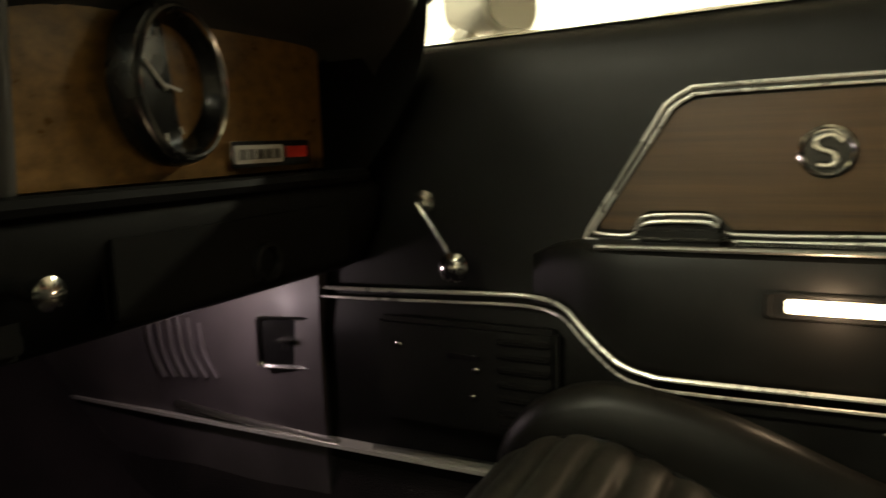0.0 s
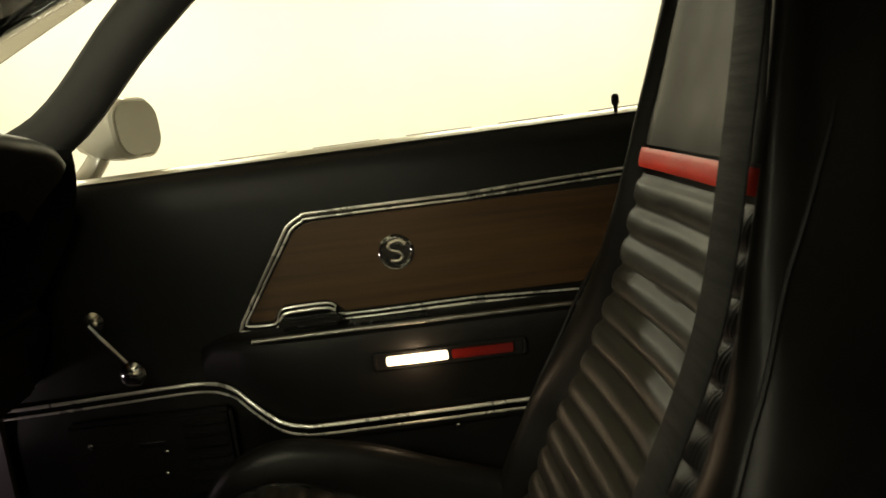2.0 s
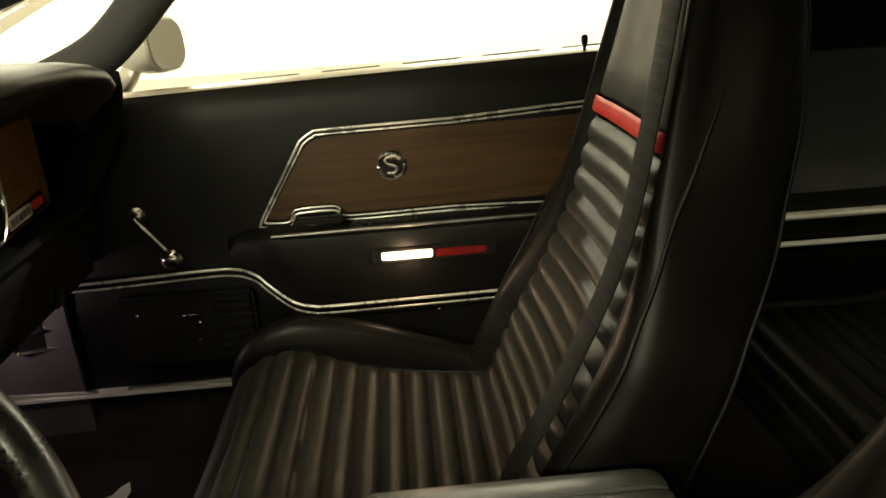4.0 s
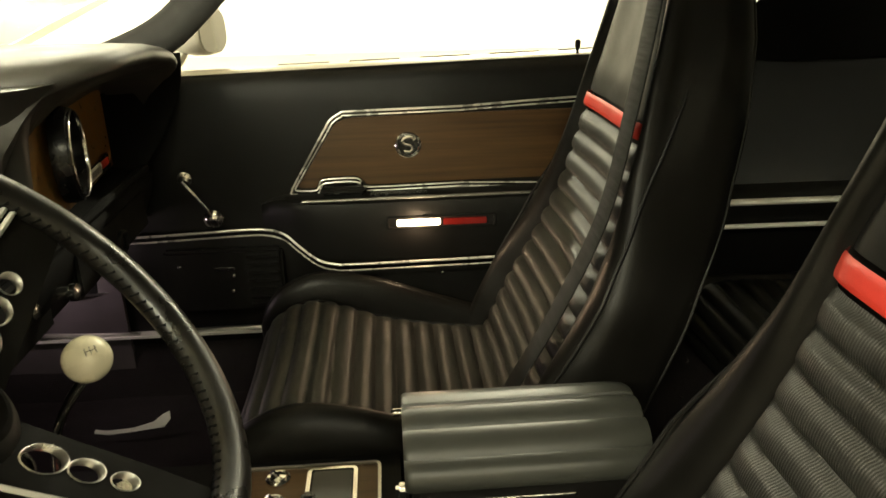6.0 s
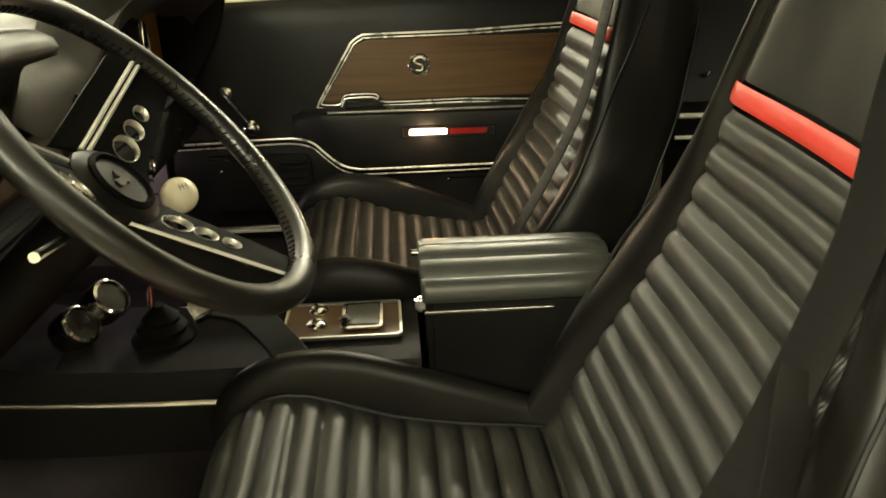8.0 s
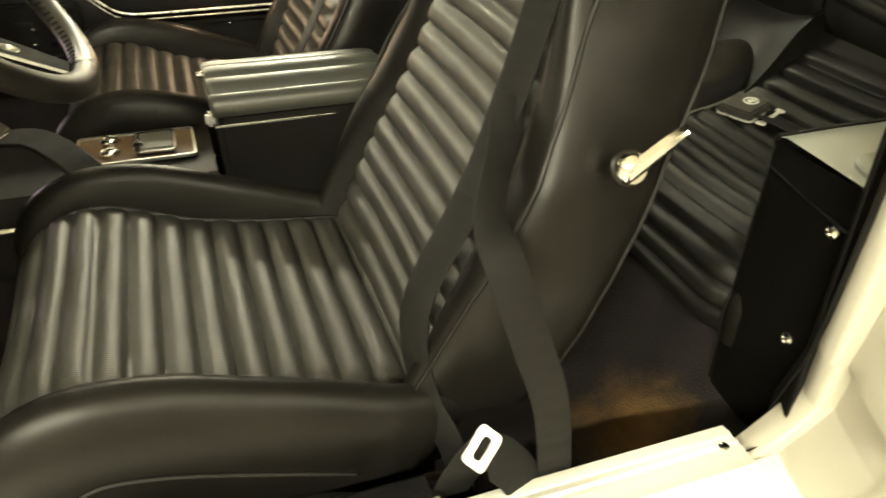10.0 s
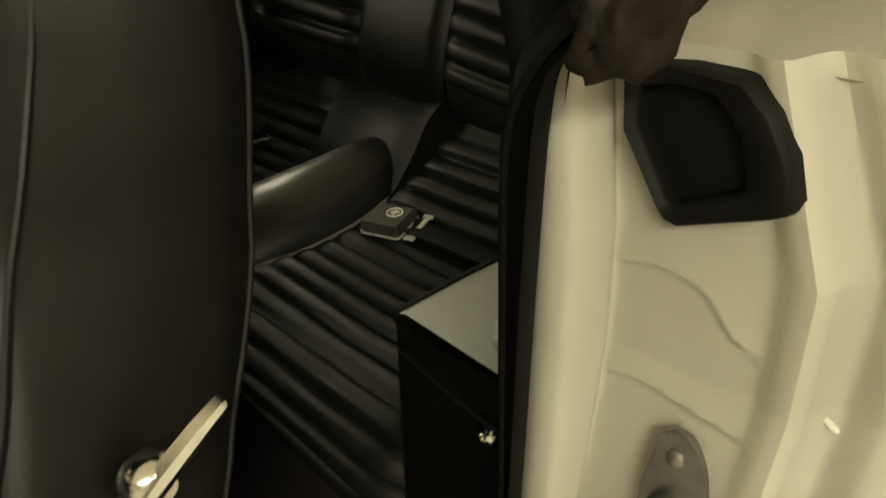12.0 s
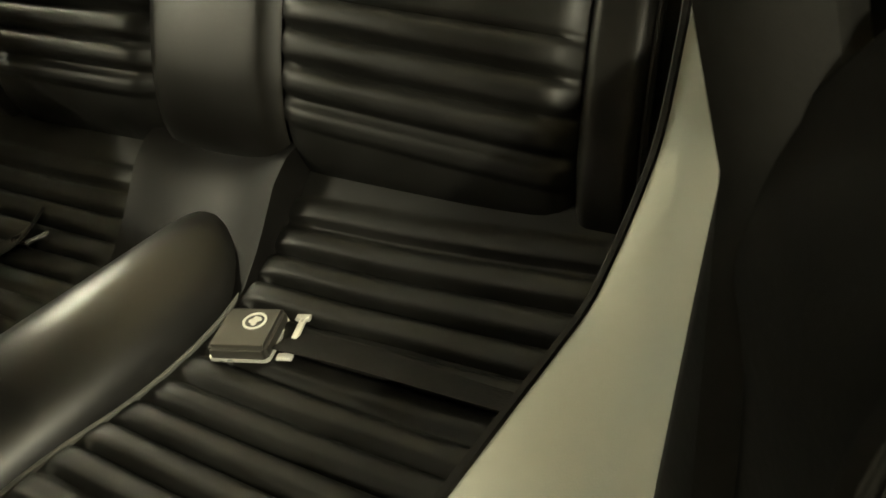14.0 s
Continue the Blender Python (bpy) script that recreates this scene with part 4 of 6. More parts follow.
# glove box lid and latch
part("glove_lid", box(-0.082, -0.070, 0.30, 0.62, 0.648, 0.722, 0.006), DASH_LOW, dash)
M = facing((-0.070, 0.475, 0.672), (1, 0, 0))
part("glove_latch", moved(loft([[(r * math.cos(a), r * math.sin(a), h) for a in [2 * math.pi * k / 24 for k in range(24)]] for r, h in ((0.019, 0), (0.019, 0.005), (0.016, 0.007), (0.013, 0.004), (0.012, -0.002))], True, False), M), PLASTIC, dash, "round black latch")
part("dash_knob", moved(turned([(0.008, 0), (0.008, 0.012), (0.012, 0.016), (0.012, 0.024), (0.006, 0.027)], 18), facing((-0.072, 0.237, 0.690), (1, 0, 0))), CHROME, dash, "small chrome knob")
# centre vents: a black grille with bright slats
vent = part("centre_vent", box(-0.112, -0.085, 0.095, 0.235, 0.765, 0.835, 0.005), INK, dash, "black vent with bright slats")
for k in range(3):
    for h in range(2):
        part("vent_slat", box(-0.088, -0.083, 0.103 + 0.066 * h, 0.160 + 0.066 * h, 0.778 + 0.020 * k, 0.782 + 0.020 * k, 0.001), CHROME, vent)
part("centre_panel", box(-0.116, -0.088, 0.02, 0.245, 0.640, 0.755, 0.005), DASH_LOW, dash)
for y in (0.06, 0.11, 0.16):
    part("radio_knob", moved(turned([(0.007, 0), (0.007, 0.012), (0.010, 0.014), (0.010, 0.022), (0.006, 0.024)], 16), facing((-0.088, y, 0.70), (1, 0, 0))), CHROME, dash)
# driver pod: dark fascia with round gauges
part("gauge_fascia", box(-0.118, -0.106, -0.62, -0.06, 0.752, 0.895, 0.003), WOOD, dash)
for y, r in ((-0.52, 0.040), (-0.42, 0.056), (-0.28, 0.056), (-0.16, 0.045)):
    M = facing((-0.106, y, 0.828), (1, 0, 0.02))
    gg = part("gauge", moved(loft([[(r * f * math.cos(a), r * f * math.sin(a), h) for a in [2 * math.pi * k / 28 for k in range(28)]] for f, h in ((1, 0), (1, 0.012), (0.93, 0.016), (0.86, 0.010), (0.84, 0.001), (0.02, 0.001))], True, True), M), INK, dash)
    part("needle", moved(box(-0.001, 0.001, 0, r * 0.7, 0.003, 0.0045, 0), M @ pose(0, 0, 0, 0, 0, 120)), RED, gg)

# ---------------------------------------------------------------- steering wheel
WC, WT, WR = Vector((0.106, -0.237, 0.848)), 0.744, 0.188
WN = Vector((math.cos(WT), 0, math.sin(WT)))
WM = facing(WC, WN)
sw = thing("steering_wheel", WC - WN * 0.12, "black leather-stitched three-spoke steering wheel with drilled spokes", "steering wheel")
ring = [WM @ Vector((WR * math.cos(a), WR * math.sin(a), 0)) for a in [2 * math.pi * k / 72 for k in range(72)]]
part("rim", sweep(ring, [(0.0155 * math.cos(b), 0.0135 * math.sin(b)) for b in [2 * math.pi * k / 12 for k in range(12)]], WN, True), RIM_LEATHER, sw, "black leather rim")
stitch = []
for k in range(120):
    a = 2 * math.pi * k / 120
    p, q = Vector(((WR - 0.0145) * math.cos(a), (WR - 0.0145) * math.sin(a), 0.004)), Vector(((WR - 0.0145) * math.cos(a + 0.022), (WR - 0.0145) * math.sin(a + 0.022), -0.004))
    stitch.append(sweep([WM @ p, WM @ q], disc(0.0014, 5), WN))
tagged(part("stitching", joined(*stitch), RUBBER, sw), kind="stuff")


HM = WM.copy()


def wheel_spoke(angle, side):
    """A flat drilled spoke that rises from the dished hub to the rim, with a bright ridge on it."""
    R = HM @ pose(0, 0, 0, 0, 0, angle)
    holes = [(0.065, 0.0145), (0.092, 0.0115), (0.117, 0.0090)]

    def lift(r):
        return -0.060 + 0.056 * min(1, max(0, (r - 0.03) / 0.145))

    def half(r):
        return interp([(0.03, 0.030), (0.10, 0.025), (0.180, 0.019)], r)
    # plate built as cells round each hole
    pieces = []
    edges = [0.035, 0.0795, 0.105, 0.130, 0.180]
    for i in range(4):
        r0, r1 = edges[i], edges[i + 1]
        if i < 3:
            hx, hr = holes[i]
            outer = []
            per = 6
            cs = [(r0, -half(r0)), (r1, -half(r1)), (r1, half(r1)), (r0, half(r0))]
            for c in range(4):
                (ax, ay), (bx, by) = cs[c], cs[(c + 1) % 4]
                outer += [(ax + (bx - ax) * k / per, ay + (by - ay) * k / per) for k in range(per)]
            inner = []
            for x, y in outer:
                a = math.atan2(y, x - hx)
                inner.append((hx + hr * math.cos(a), hr * math.sin(a)))
            loops = [[(x, y, lift(x)) for x, y in outer], [(x, y, lift(x)) for x, y in inner], [(x, y, lift(x) - 0.005) for x, y in inner], [(x, y, lift(x) - 0.005) for x, y in outer]]
            pieces.append(loft(loops, True, False))
        else:
            pieces.append(loft([[(r0, -half(r0), lift(r0)), (r1, -half(r1), lift(r1)), (r1, half(r1), lift(r1)), (r0, half(r0), lift(r0))], [(r0, -half(r0), lift(r0) - 0.005), (r1, -half(r1), lift(r1) - 0.005), (r1, half(r1), lift(r1) - 0.005), (r0, half(r0), lift(r0) - 0.005)]]))
    sp = part("spoke", moved(joined(*pieces), R), GUNMETAL_DARK, sw, "black drilled metal spoke")
    for h, (hx, hr) in enumerate(holes):
        part("hole_edge", moved(loft([[(hx + rr * math.cos(a), rr * math.sin(a), lift(hx + rr * math.cos(a)) + dz) for a in [2 * math.pi * k / 20 for k in range(20)]] for rr, dz in ((hr + 0.0008, 0.0006), (hr, 0.0009), (hr - 0.0012, -0.001), (hr - 0.0012, -0.0055), (hr + 0.001, -0.0055))], True, False), R), STEEL, sp, "bright edge of a drilled hole")
    for off in ((0.003, 0.010) if angle == 17 else (0.009,)):
        part("spoke_ridge", moved(loft([[(r, side * (half(r) + off + a), lift(r) + b) for a, b in ((0.0028, 0.0), (0.0022, 0.0035), (0.0, 0.0050), (-0.0022, 0.0035), (-0.0028, 0.0))] for r in [0.03 + 0.012 * k for k in range(13)]]), R), SCUFF, sp, "bright metal ridge")
    part("spoke_edge", moved(loft([[(r, side * (half(r) + a), lift(r) + b) for a, b in ((0.014, 0.001), (-0.001, 0.001), (-0.001, -0.004), (0.012, -0.004))] for r in [0.03 + 0.012 * k for k in range(13)]]), R), GUNMETAL_DARK, sp)
    part("spoke_flange", moved(loft([[(r, side * (half(r) + a), lift(r) + b) for a, b in ((0.010, 0.003), (0.034, -0.010), (0.035, -0.014), (0.008, -0.002))] for r in [0.03 + 0.012 * k for k in range(13)]]), R), GUNMETAL_DARK, sp)


GUNMETAL_DARK = material("dark_anodised_metal", (0.0035, 0.003, 0.0024), 0.70, 0.0, spec=0.06, grain=200, bump=0.1, scale=30, vary=0.2)
for ang, sd in ((17, 1), (-88, -1), (163, -1)):
    wheel_spoke(ang, sd)
hub = part("hub", moved(turned([(0.048, -0.090), (0.05, -0.065), (0.048, -0.055), (0.040, -0.049), (0.030, -0.047)], 32), HM), VINYL, sw)
part("hub_ring", moved(loft([[(r * math.cos(a), r * math.sin(a), h) for a in [2 * math.pi * k / 32 for k in range(32)]] for r, h in ((0.036, -0.052), (0.036, -0.045), (0.031, -0.043), (0.028, -0.047))], True, False), HM), GUNMETAL_DARK, hub)
HUB_BLACK = material("black_hub_relief", (0.012, 0.011, 0.009), 0.3, spec=0.4, grain=200, bump=0.1)
part("hub_figure", moved(joined(plate(rounded(0.026, 0.009, 0.004), 0.002, 0.0008), moved(plate(rounded(0.009, 0.020, 0.004), 0.002, 0.0008), pose(0.005, 0.003, 0, 0, 0, 25))), HM @ pose(0, 0, -0.047)), HUB_BLACK, hub)
part("column", tube([WC - WN * 0.07, WC - WN * 0.16, WC - WN * 0.30], 0.032, 16, per=2), PLASTIC, sw)
part("turn_lever", tube([WC - WN * 0.11 + Vector((0, -0.03, 0)), WC - WN * 0.10 + Vector((0, -0.12, 0.01))], 0.005, 8, per=2), CHROME, sw)

# ---------------------------------------------------------------- console, shifter
con = thing("console", (0.1, 0.03, 0.40), "black centre console with a walnut top plate and padded lid", "console")
part("body", loft([[(x, 0.03 + w * a, b) for a, b in ((-1.12, 0.36), (-1.05, h - 0.04), (-1.0, h - 0.012), (-0.93, h), (0.93, h), (1.0, h - 0.012), (1.05, h - 0.04), (1.12, 0.36))] for x, w, h in ((-0.42, 0.095, 0.56), (-0.30, 0.098, 0.53), (-0.15, 0.10, 0.500), (0.0, 0.10, 0.492), (0.36, 0.10, 0.492))]), PLASTIC, con)
for s in (-1, 1):
    part("side_line", tube([(-0.40, 0.03 + s * 0.108, 0.475), (0.0, 0.03 + s * 0.110, 0.452), (0.36, 0.03 + s * 0.110, 0.452)], 0.004, 8), STEEL, con, "bright side moulding")
top = part("wood_plate", moved(plate(rounded(0.166, 0.100, 0.006, 2), 0.004), pose(0.249, 0.046, 0.4935)), wood("walnut_console_plate", (0.12, 0.066, 0.026), (0.055, 0.028, 0.011), 0.4), con, "walnut veneer plate")
part("plate_trim", sweep([Vector((0.249 + x, 0.046 + y, 0.4985)) for x, y in rounded(0.170, 0.104, 0.007, 3)], [(-0.002, -0.003), (-0.002, 0.002), (0.002, 0.002), (0.002, -0.003)], (0, 0, 1), True), STEEL, top, "bright plate frame")
ash = part("ashtray", box(0.249, 0.306, 0.008, 0.084, 0.497, 0.504, 0.003), PLASTIC, con, "square black ashtray with a bright frame")
part("ashtray_frame", sweep([Vector((0.2775 + x, 0.046 + y, 0.504)) for x, y in rounded(0.056, 0.074, 0.006, 3)], [(-0.0025, -0.002), (-0.0025, 0.002), (0.0025, 0.002), (0.0025, -0.002)], (0, 0, 1), True), CHROME, ash)
part("ashtray_lid", box(0.254, 0.302, 0.014, 0.078, 0.5035, 0.507, 0.002), material("green_grey_ashtray_lid", (0.030, 0.032, 0.027), 0.35, grain=200, bump=0.1), ash)
part("ashtray_grip", moved(box(-0.008, 0.008, -0.008, 0.008, 0, 0.010, 0.004), pose(0.252, 0.026, 0.505)), INK, ash)
for y in (0.076, 0.031):
    g = part("toggle", moved(turned([(0.015, 0), (0.015, 0.004), (0.013, 0.006), (0.010, 0.005), (0.009, 0.007), (0.004, 0.008)], 20), pose(0.211, y, 0.497)), CHROME, con, "chrome toggle switch")
    part("toggle_arm", tube([(0.211, y, 0.503), (0.207, y, 0.508), (0.205, y, 0.511)], 0.0035, 8, per=3), CHROME, g)
# padded lid with four pleats over the storage box
part("storage_box", box(0.372, 0.625, -0.051, 0.087, 0.36, 0.575, 0.008), PLASTIC, con)
lid_prof = [(-0.054, 0.570), (-0.058, 0.576), (-0.059, 0.584), (-0.055, 0.594), (-0.047, 0.600), (-0.039, 0.600), (-0.0355, 0.593), (-0.032, 0.600), (-0.022, 0.609), (-0.010, 0.613), (-0.002, 0.612), (0.0015, 0.605), (0.005, 0.612), (0.014, 0.617), (0.028, 0.619), (0.037, 0.617), (0.0405, 0.611), (0.044, 0.616), (0.056, 0.617), (0.072, 0.613), (0.086, 0.600), (0.092, 0.583), (0.090, 0.570)]
loops = []
for x, s in ((0.364, 0.94), (0.367, 0.985), (0.373, 1.0), (0.45, 1.0), (0.57, 1.0), (0.612, 0.995), (0.626, 0.96), (0.632, 0.90)):
    loops.append([(x, 0.018 + (y - 0.018) * s, 0.580 + (z - 0.580) * s) for y, z in lid_prof])
part("padded_lid", loft(loops), material("satin_grey_black_vinyl", (0.040, 0.041, 0.036), 0.36, grain=800, bump=0.3, scale=14, vary=0.1, rough_vary=0.02), con, "pleated satin black lid", 50)
part("lid_strip", box(0.366, 0.545, -0.0545, -0.050, 0.554, 0.558, 0.001), STEEL, con, "thin bright strip")
part("lid_latch", box(0.354, 0.368, -0.054, -0.040, 0.556, 0.578, 0.004), CHROME, con, "chrome latch")
part("hinge_pin", moved(turned([(0.005, 0), (0.005, 0.012), (0.003, 0.014)], 12), facing((0.366, 0.052, 0.600), (-1, 0, 0))), CHROME, con)
# small gauges and a bright figure at the console front
for x, y, z in ((-0.115, 0.010, 0.530), (-0.085, 0.055, 0.548)):
    M = facing((x, y, z), (0.75, -0.25, 0.6))
    g = part("console_gauge", moved(turned([(0.030, -0.03), (0.031, 0), (0.029, 0.006), (0.025, 0.008), (0.024, 0.002), (0.001, 0.002)], 24), M), CHROME, con, "small chrome-ringed gauge")
    part("dial", moved(turned([(0.0235, 0.002), (0.0235, 0.004)], 24), M), INK, g)
fig = thing("floor_ornament", (-0.10, 0.54, 0.27), "bright flat metal figure lying on the passenger carpet", "ornament")
M = pose(-0.130, 0.535, 0.290, 48, 0, 4) @ Matrix.Scale(0.9, 4)
part("figure", moved(plate([(-0.075, -0.004), (-0.05, -0.010), (0.0, -0.008), (0.04, 0.0), (0.055, 0.014), (0.070, 0.020), (0.072, 0.004), (0.060, -0.012), (0.0, -0.016), (-0.05, -0.018), (-0.078, -0.012)], 0.004, 0.001), M), SCUFF, fig)

shift = thing("gear_shift", (0.02, 0.01, 0.49), "ivory ball gear knob on a thin bent lever", "gear shift")
part("boot", moved(turned([(0.045, 0), (0.045, 0.006), (0.034, 0.014), (0.036, 0.022), (0.026, 0.030), (0.027, 0.036), (0.016, 0.046), (0.008, 0.055)], 20), pose(-0.01, 0.03, 0.491)), RUBBER, shift)
part("lever", tube([(-0.020, 0.03, 0.53), (-0.012, 0.028, 0.60), (0.012, 0.012, 0.650), (0.040, 0.0, 0.690), (0.054, -0.003, 0.706)], 0.0055, 10), CHROME, shift, "thin steel lever")
bm = bmesh.new()
bmesh.ops.create_uvsphere(bm, u_segments=32, v_segments=20, radius=0.0240)
knob = part("ball_knob", moved(bm, Matrix.Translation((0.054, -0.003, 0.720))), IVORY, shift, "ivory plastic ball with a fine black shift pattern")
Mb = facing(Vector((0.054, -0.003, 0.720)) + Vector((0.35, -0.45, 0.55)).normalized() * 0.0237, (0.35, -0.45, 0.55))
part("shift_pattern", moved(joined(*[box(x - 0.00025, x + 0.00025, -0.004, 0.004, -0.0003, 0.0004, 0) for x in (-0.005, 0, 0.005)], box(-0.005, 0.005, -0.00025, 0.00025, -0.0003, 0.0005, 0)), Mb), INK, knob)

# ---------------------------------------------------------------- front seats
def arc_table(points, step):
    """Points along a smooth curve at even steps, with the curve's normals in the xz plane (turned to the sitter)."""
    p = smooth_path([(x, 0, z) for x, z in points], 24)
    out = []
    dist = [0.0]
    for a, b in zip(p, p[1:]):
        dist.append(dist[-1] + (b - a).length)
    n = int(dist[-1] / step)
    j = 0
    for k in range(n + 1):
        s = k * dist[-1] / n
        while j < len(p) - 2 and dist[j + 1] < s:
            j += 1
        f = (s - dist[j]) / max(1e-9, dist[j + 1] - dist[j])
        c = p[j].lerp(p[j + 1], f)
        w = (p[j + 1] - p[j]).normalized()
        out.append((s, c, w))
    return out


CUSHION = [(0.575, 0.446), (0.53, 0.452), (0.48, 0.466), (0.42, 0.488), (0.35, 0.513), (0.28, 0.535), (0.22, 0.545), (0.175, 0.540), (0.135, 0.520), (0.108, 0.488), (0.096, 0.450), (0.100, 0.405), (0.122, 0.372)]
SEAT_PAN = [(0.575, 0.440), (0.53, 0.446), (0.48, 0.452), (0.42, 0.459), (0.36, 0.469), (0.31, 0.481), (0.26, 0.500), (0.215, 0.515), (0.175, 0.516), (0.14, 0.503), (0.114, 0.477), (0.103, 0.445), (0.104, 0.405), (0.124, 0.372)]
BACK = [(0.500, 0.440), (0.526, 0.50), (0.552, 0.56), (0.572, 0.60), (0.592, 0.64), (0.617, 0.70), (0.636, 0.75), (0.652, 0.81), (0.667, 0.87), (0.682, 0.94), (0.698, 1.02), (0.712, 1.10), (0.722, 1.16)]
PITCH = 0.0345


def pleat(s, pitch, high, power=3.2):
    f = (s / pitch) % 1.0
    return high * (1 - abs(2 * f - 1) ** power) - 0.5 * high


def cushion_insert(yc):
    rows = []
    for s, c, w in arc_table(SEAT_PAN, PITCH / 8):
        row = []
        for k in range(-10, 11):
            y = 0.196 * k / 10
            e = abs(k / 10) ** 10
            wob = 0.0012 * noise.noise(Vector((s * 40, y * 18, yc * 7)))
            d = (pleat(s, PITCH, 0.011) + 0.004 + wob) * (1 - e) - 0.012 * e - 0.006 * (1 - (y / 0.196) ** 2)
            q = c + Vector((-w.z, 0, w.x)) * -d
            row.append((q.x, yc + y, q.z))
        rows.append(row)
    return loft(rows, False, False)


def cushion_bolster(yc):
    prof = [(-0.215, -0.16), (-0.240, -0.115), (-0.250, -0.070), (-0.250, -0.035), (-0.245, -0.012), (-0.235, 0.003), (-0.222, 0.010), (-0.210, 0.006), (-0.202, -0.008), (-0.198, -0.030), (-0.193, -0.062)]
    prof = prof + [(0.0, -0.066)] + [(-a, d) for a, d in prof[::-1]]
    rows = []
    for s, c, w in arc_table(CUSHION, 0.012):
        row = []
        for a, d in prof:
            q = c - Vector((-w.z, 0, w.x)) * d
            z = max(q.z, 0.345) if d < -0.1 else q.z
            bump = 0.003 * noise.noise(Vector((c.x * 11, a * 14, yc * 5)))
            row.append((q.x, yc + a * interp([(0.48, 1.0), (0.53, 0.97), (0.575, 0.86)], c.x), z + bump + interp([(0.50, 0.0), (0.575, 0.05)], c.x) * (d < -0.05)))
        rows.append(row)
    return loft(rows, False, False)


def back_half(z):
    return interp([(0.44, 0.225), (0.50, 0.240), (0.60, 0.252), (0.68, 0.246), (0.75, 0.216), (0.82, 0.185), (0.90, 0.164), (1.00, 0.142), (1.08, 0.126), (1.13, 0.112), (1.17, 0.095)], z)


def back_insert_half(z):
    return interp([(0.44, 0.192), (0.55, 0.186), (0.68, 0.168), (0.80, 0.152), (0.90, 0.143), (1.00, 0.116), (1.17, 0.068)], z)


def back_depth(z):
    return interp([(0.44, 0.150), (0.54, 0.158), (0.62, 0.150), (0.70, 0.144), (0.80, 0.141), (0.90, 0.130), (1.00, 0.112), (1.08, 0.090), (1.17, 0.058)], z)


def back_rear_half(z):
    return interp([(0.44, 0.222), (0.50, 0.234), (0.60, 0.238), (0.68, 0.226), (0.75, 0.208), (0.83, 0.194), (0.92, 0.187), (1.00, 0.174), (1.08, 0.150), (1.13, 0.126), (1.17, 0.10)], z)


@functools.lru_cache(maxsize=None)
def back_rows(step, yc):
    """Stations up the backrest: arc length, centre, and the way to the sitter. The other seat stands on a rail set rearwards."""
    tilted = [(x + (0.006 if yc < 0 else -0.012), z) for x, z in BACK]
    return [(s, c, Vector((-w.z, 0, w.x))) for s, c, w in arc_table(tilted, step)]


def thick(yc, z):
    """Depth of the backrest; the driver's is raked, so that it grows upwards."""
    return back_depth(z) + (interp([(0.50, 0.004), (0.60, 0.009), (0.70, 0.016), (0.80, 0.028), (0.92, 0.036), (1.17, 0.03)], z) if yc < 0 else 0.0)


def on_back(yc, y, z, lift):
    """A place on the front of the backrest, lifted towards the sitter."""
    best = min(back_rows(0.01, yc), key=lambda r: abs(r[1].z - z))
    return best[1] + best[2] * lift + Vector((0, yc + y, 0))


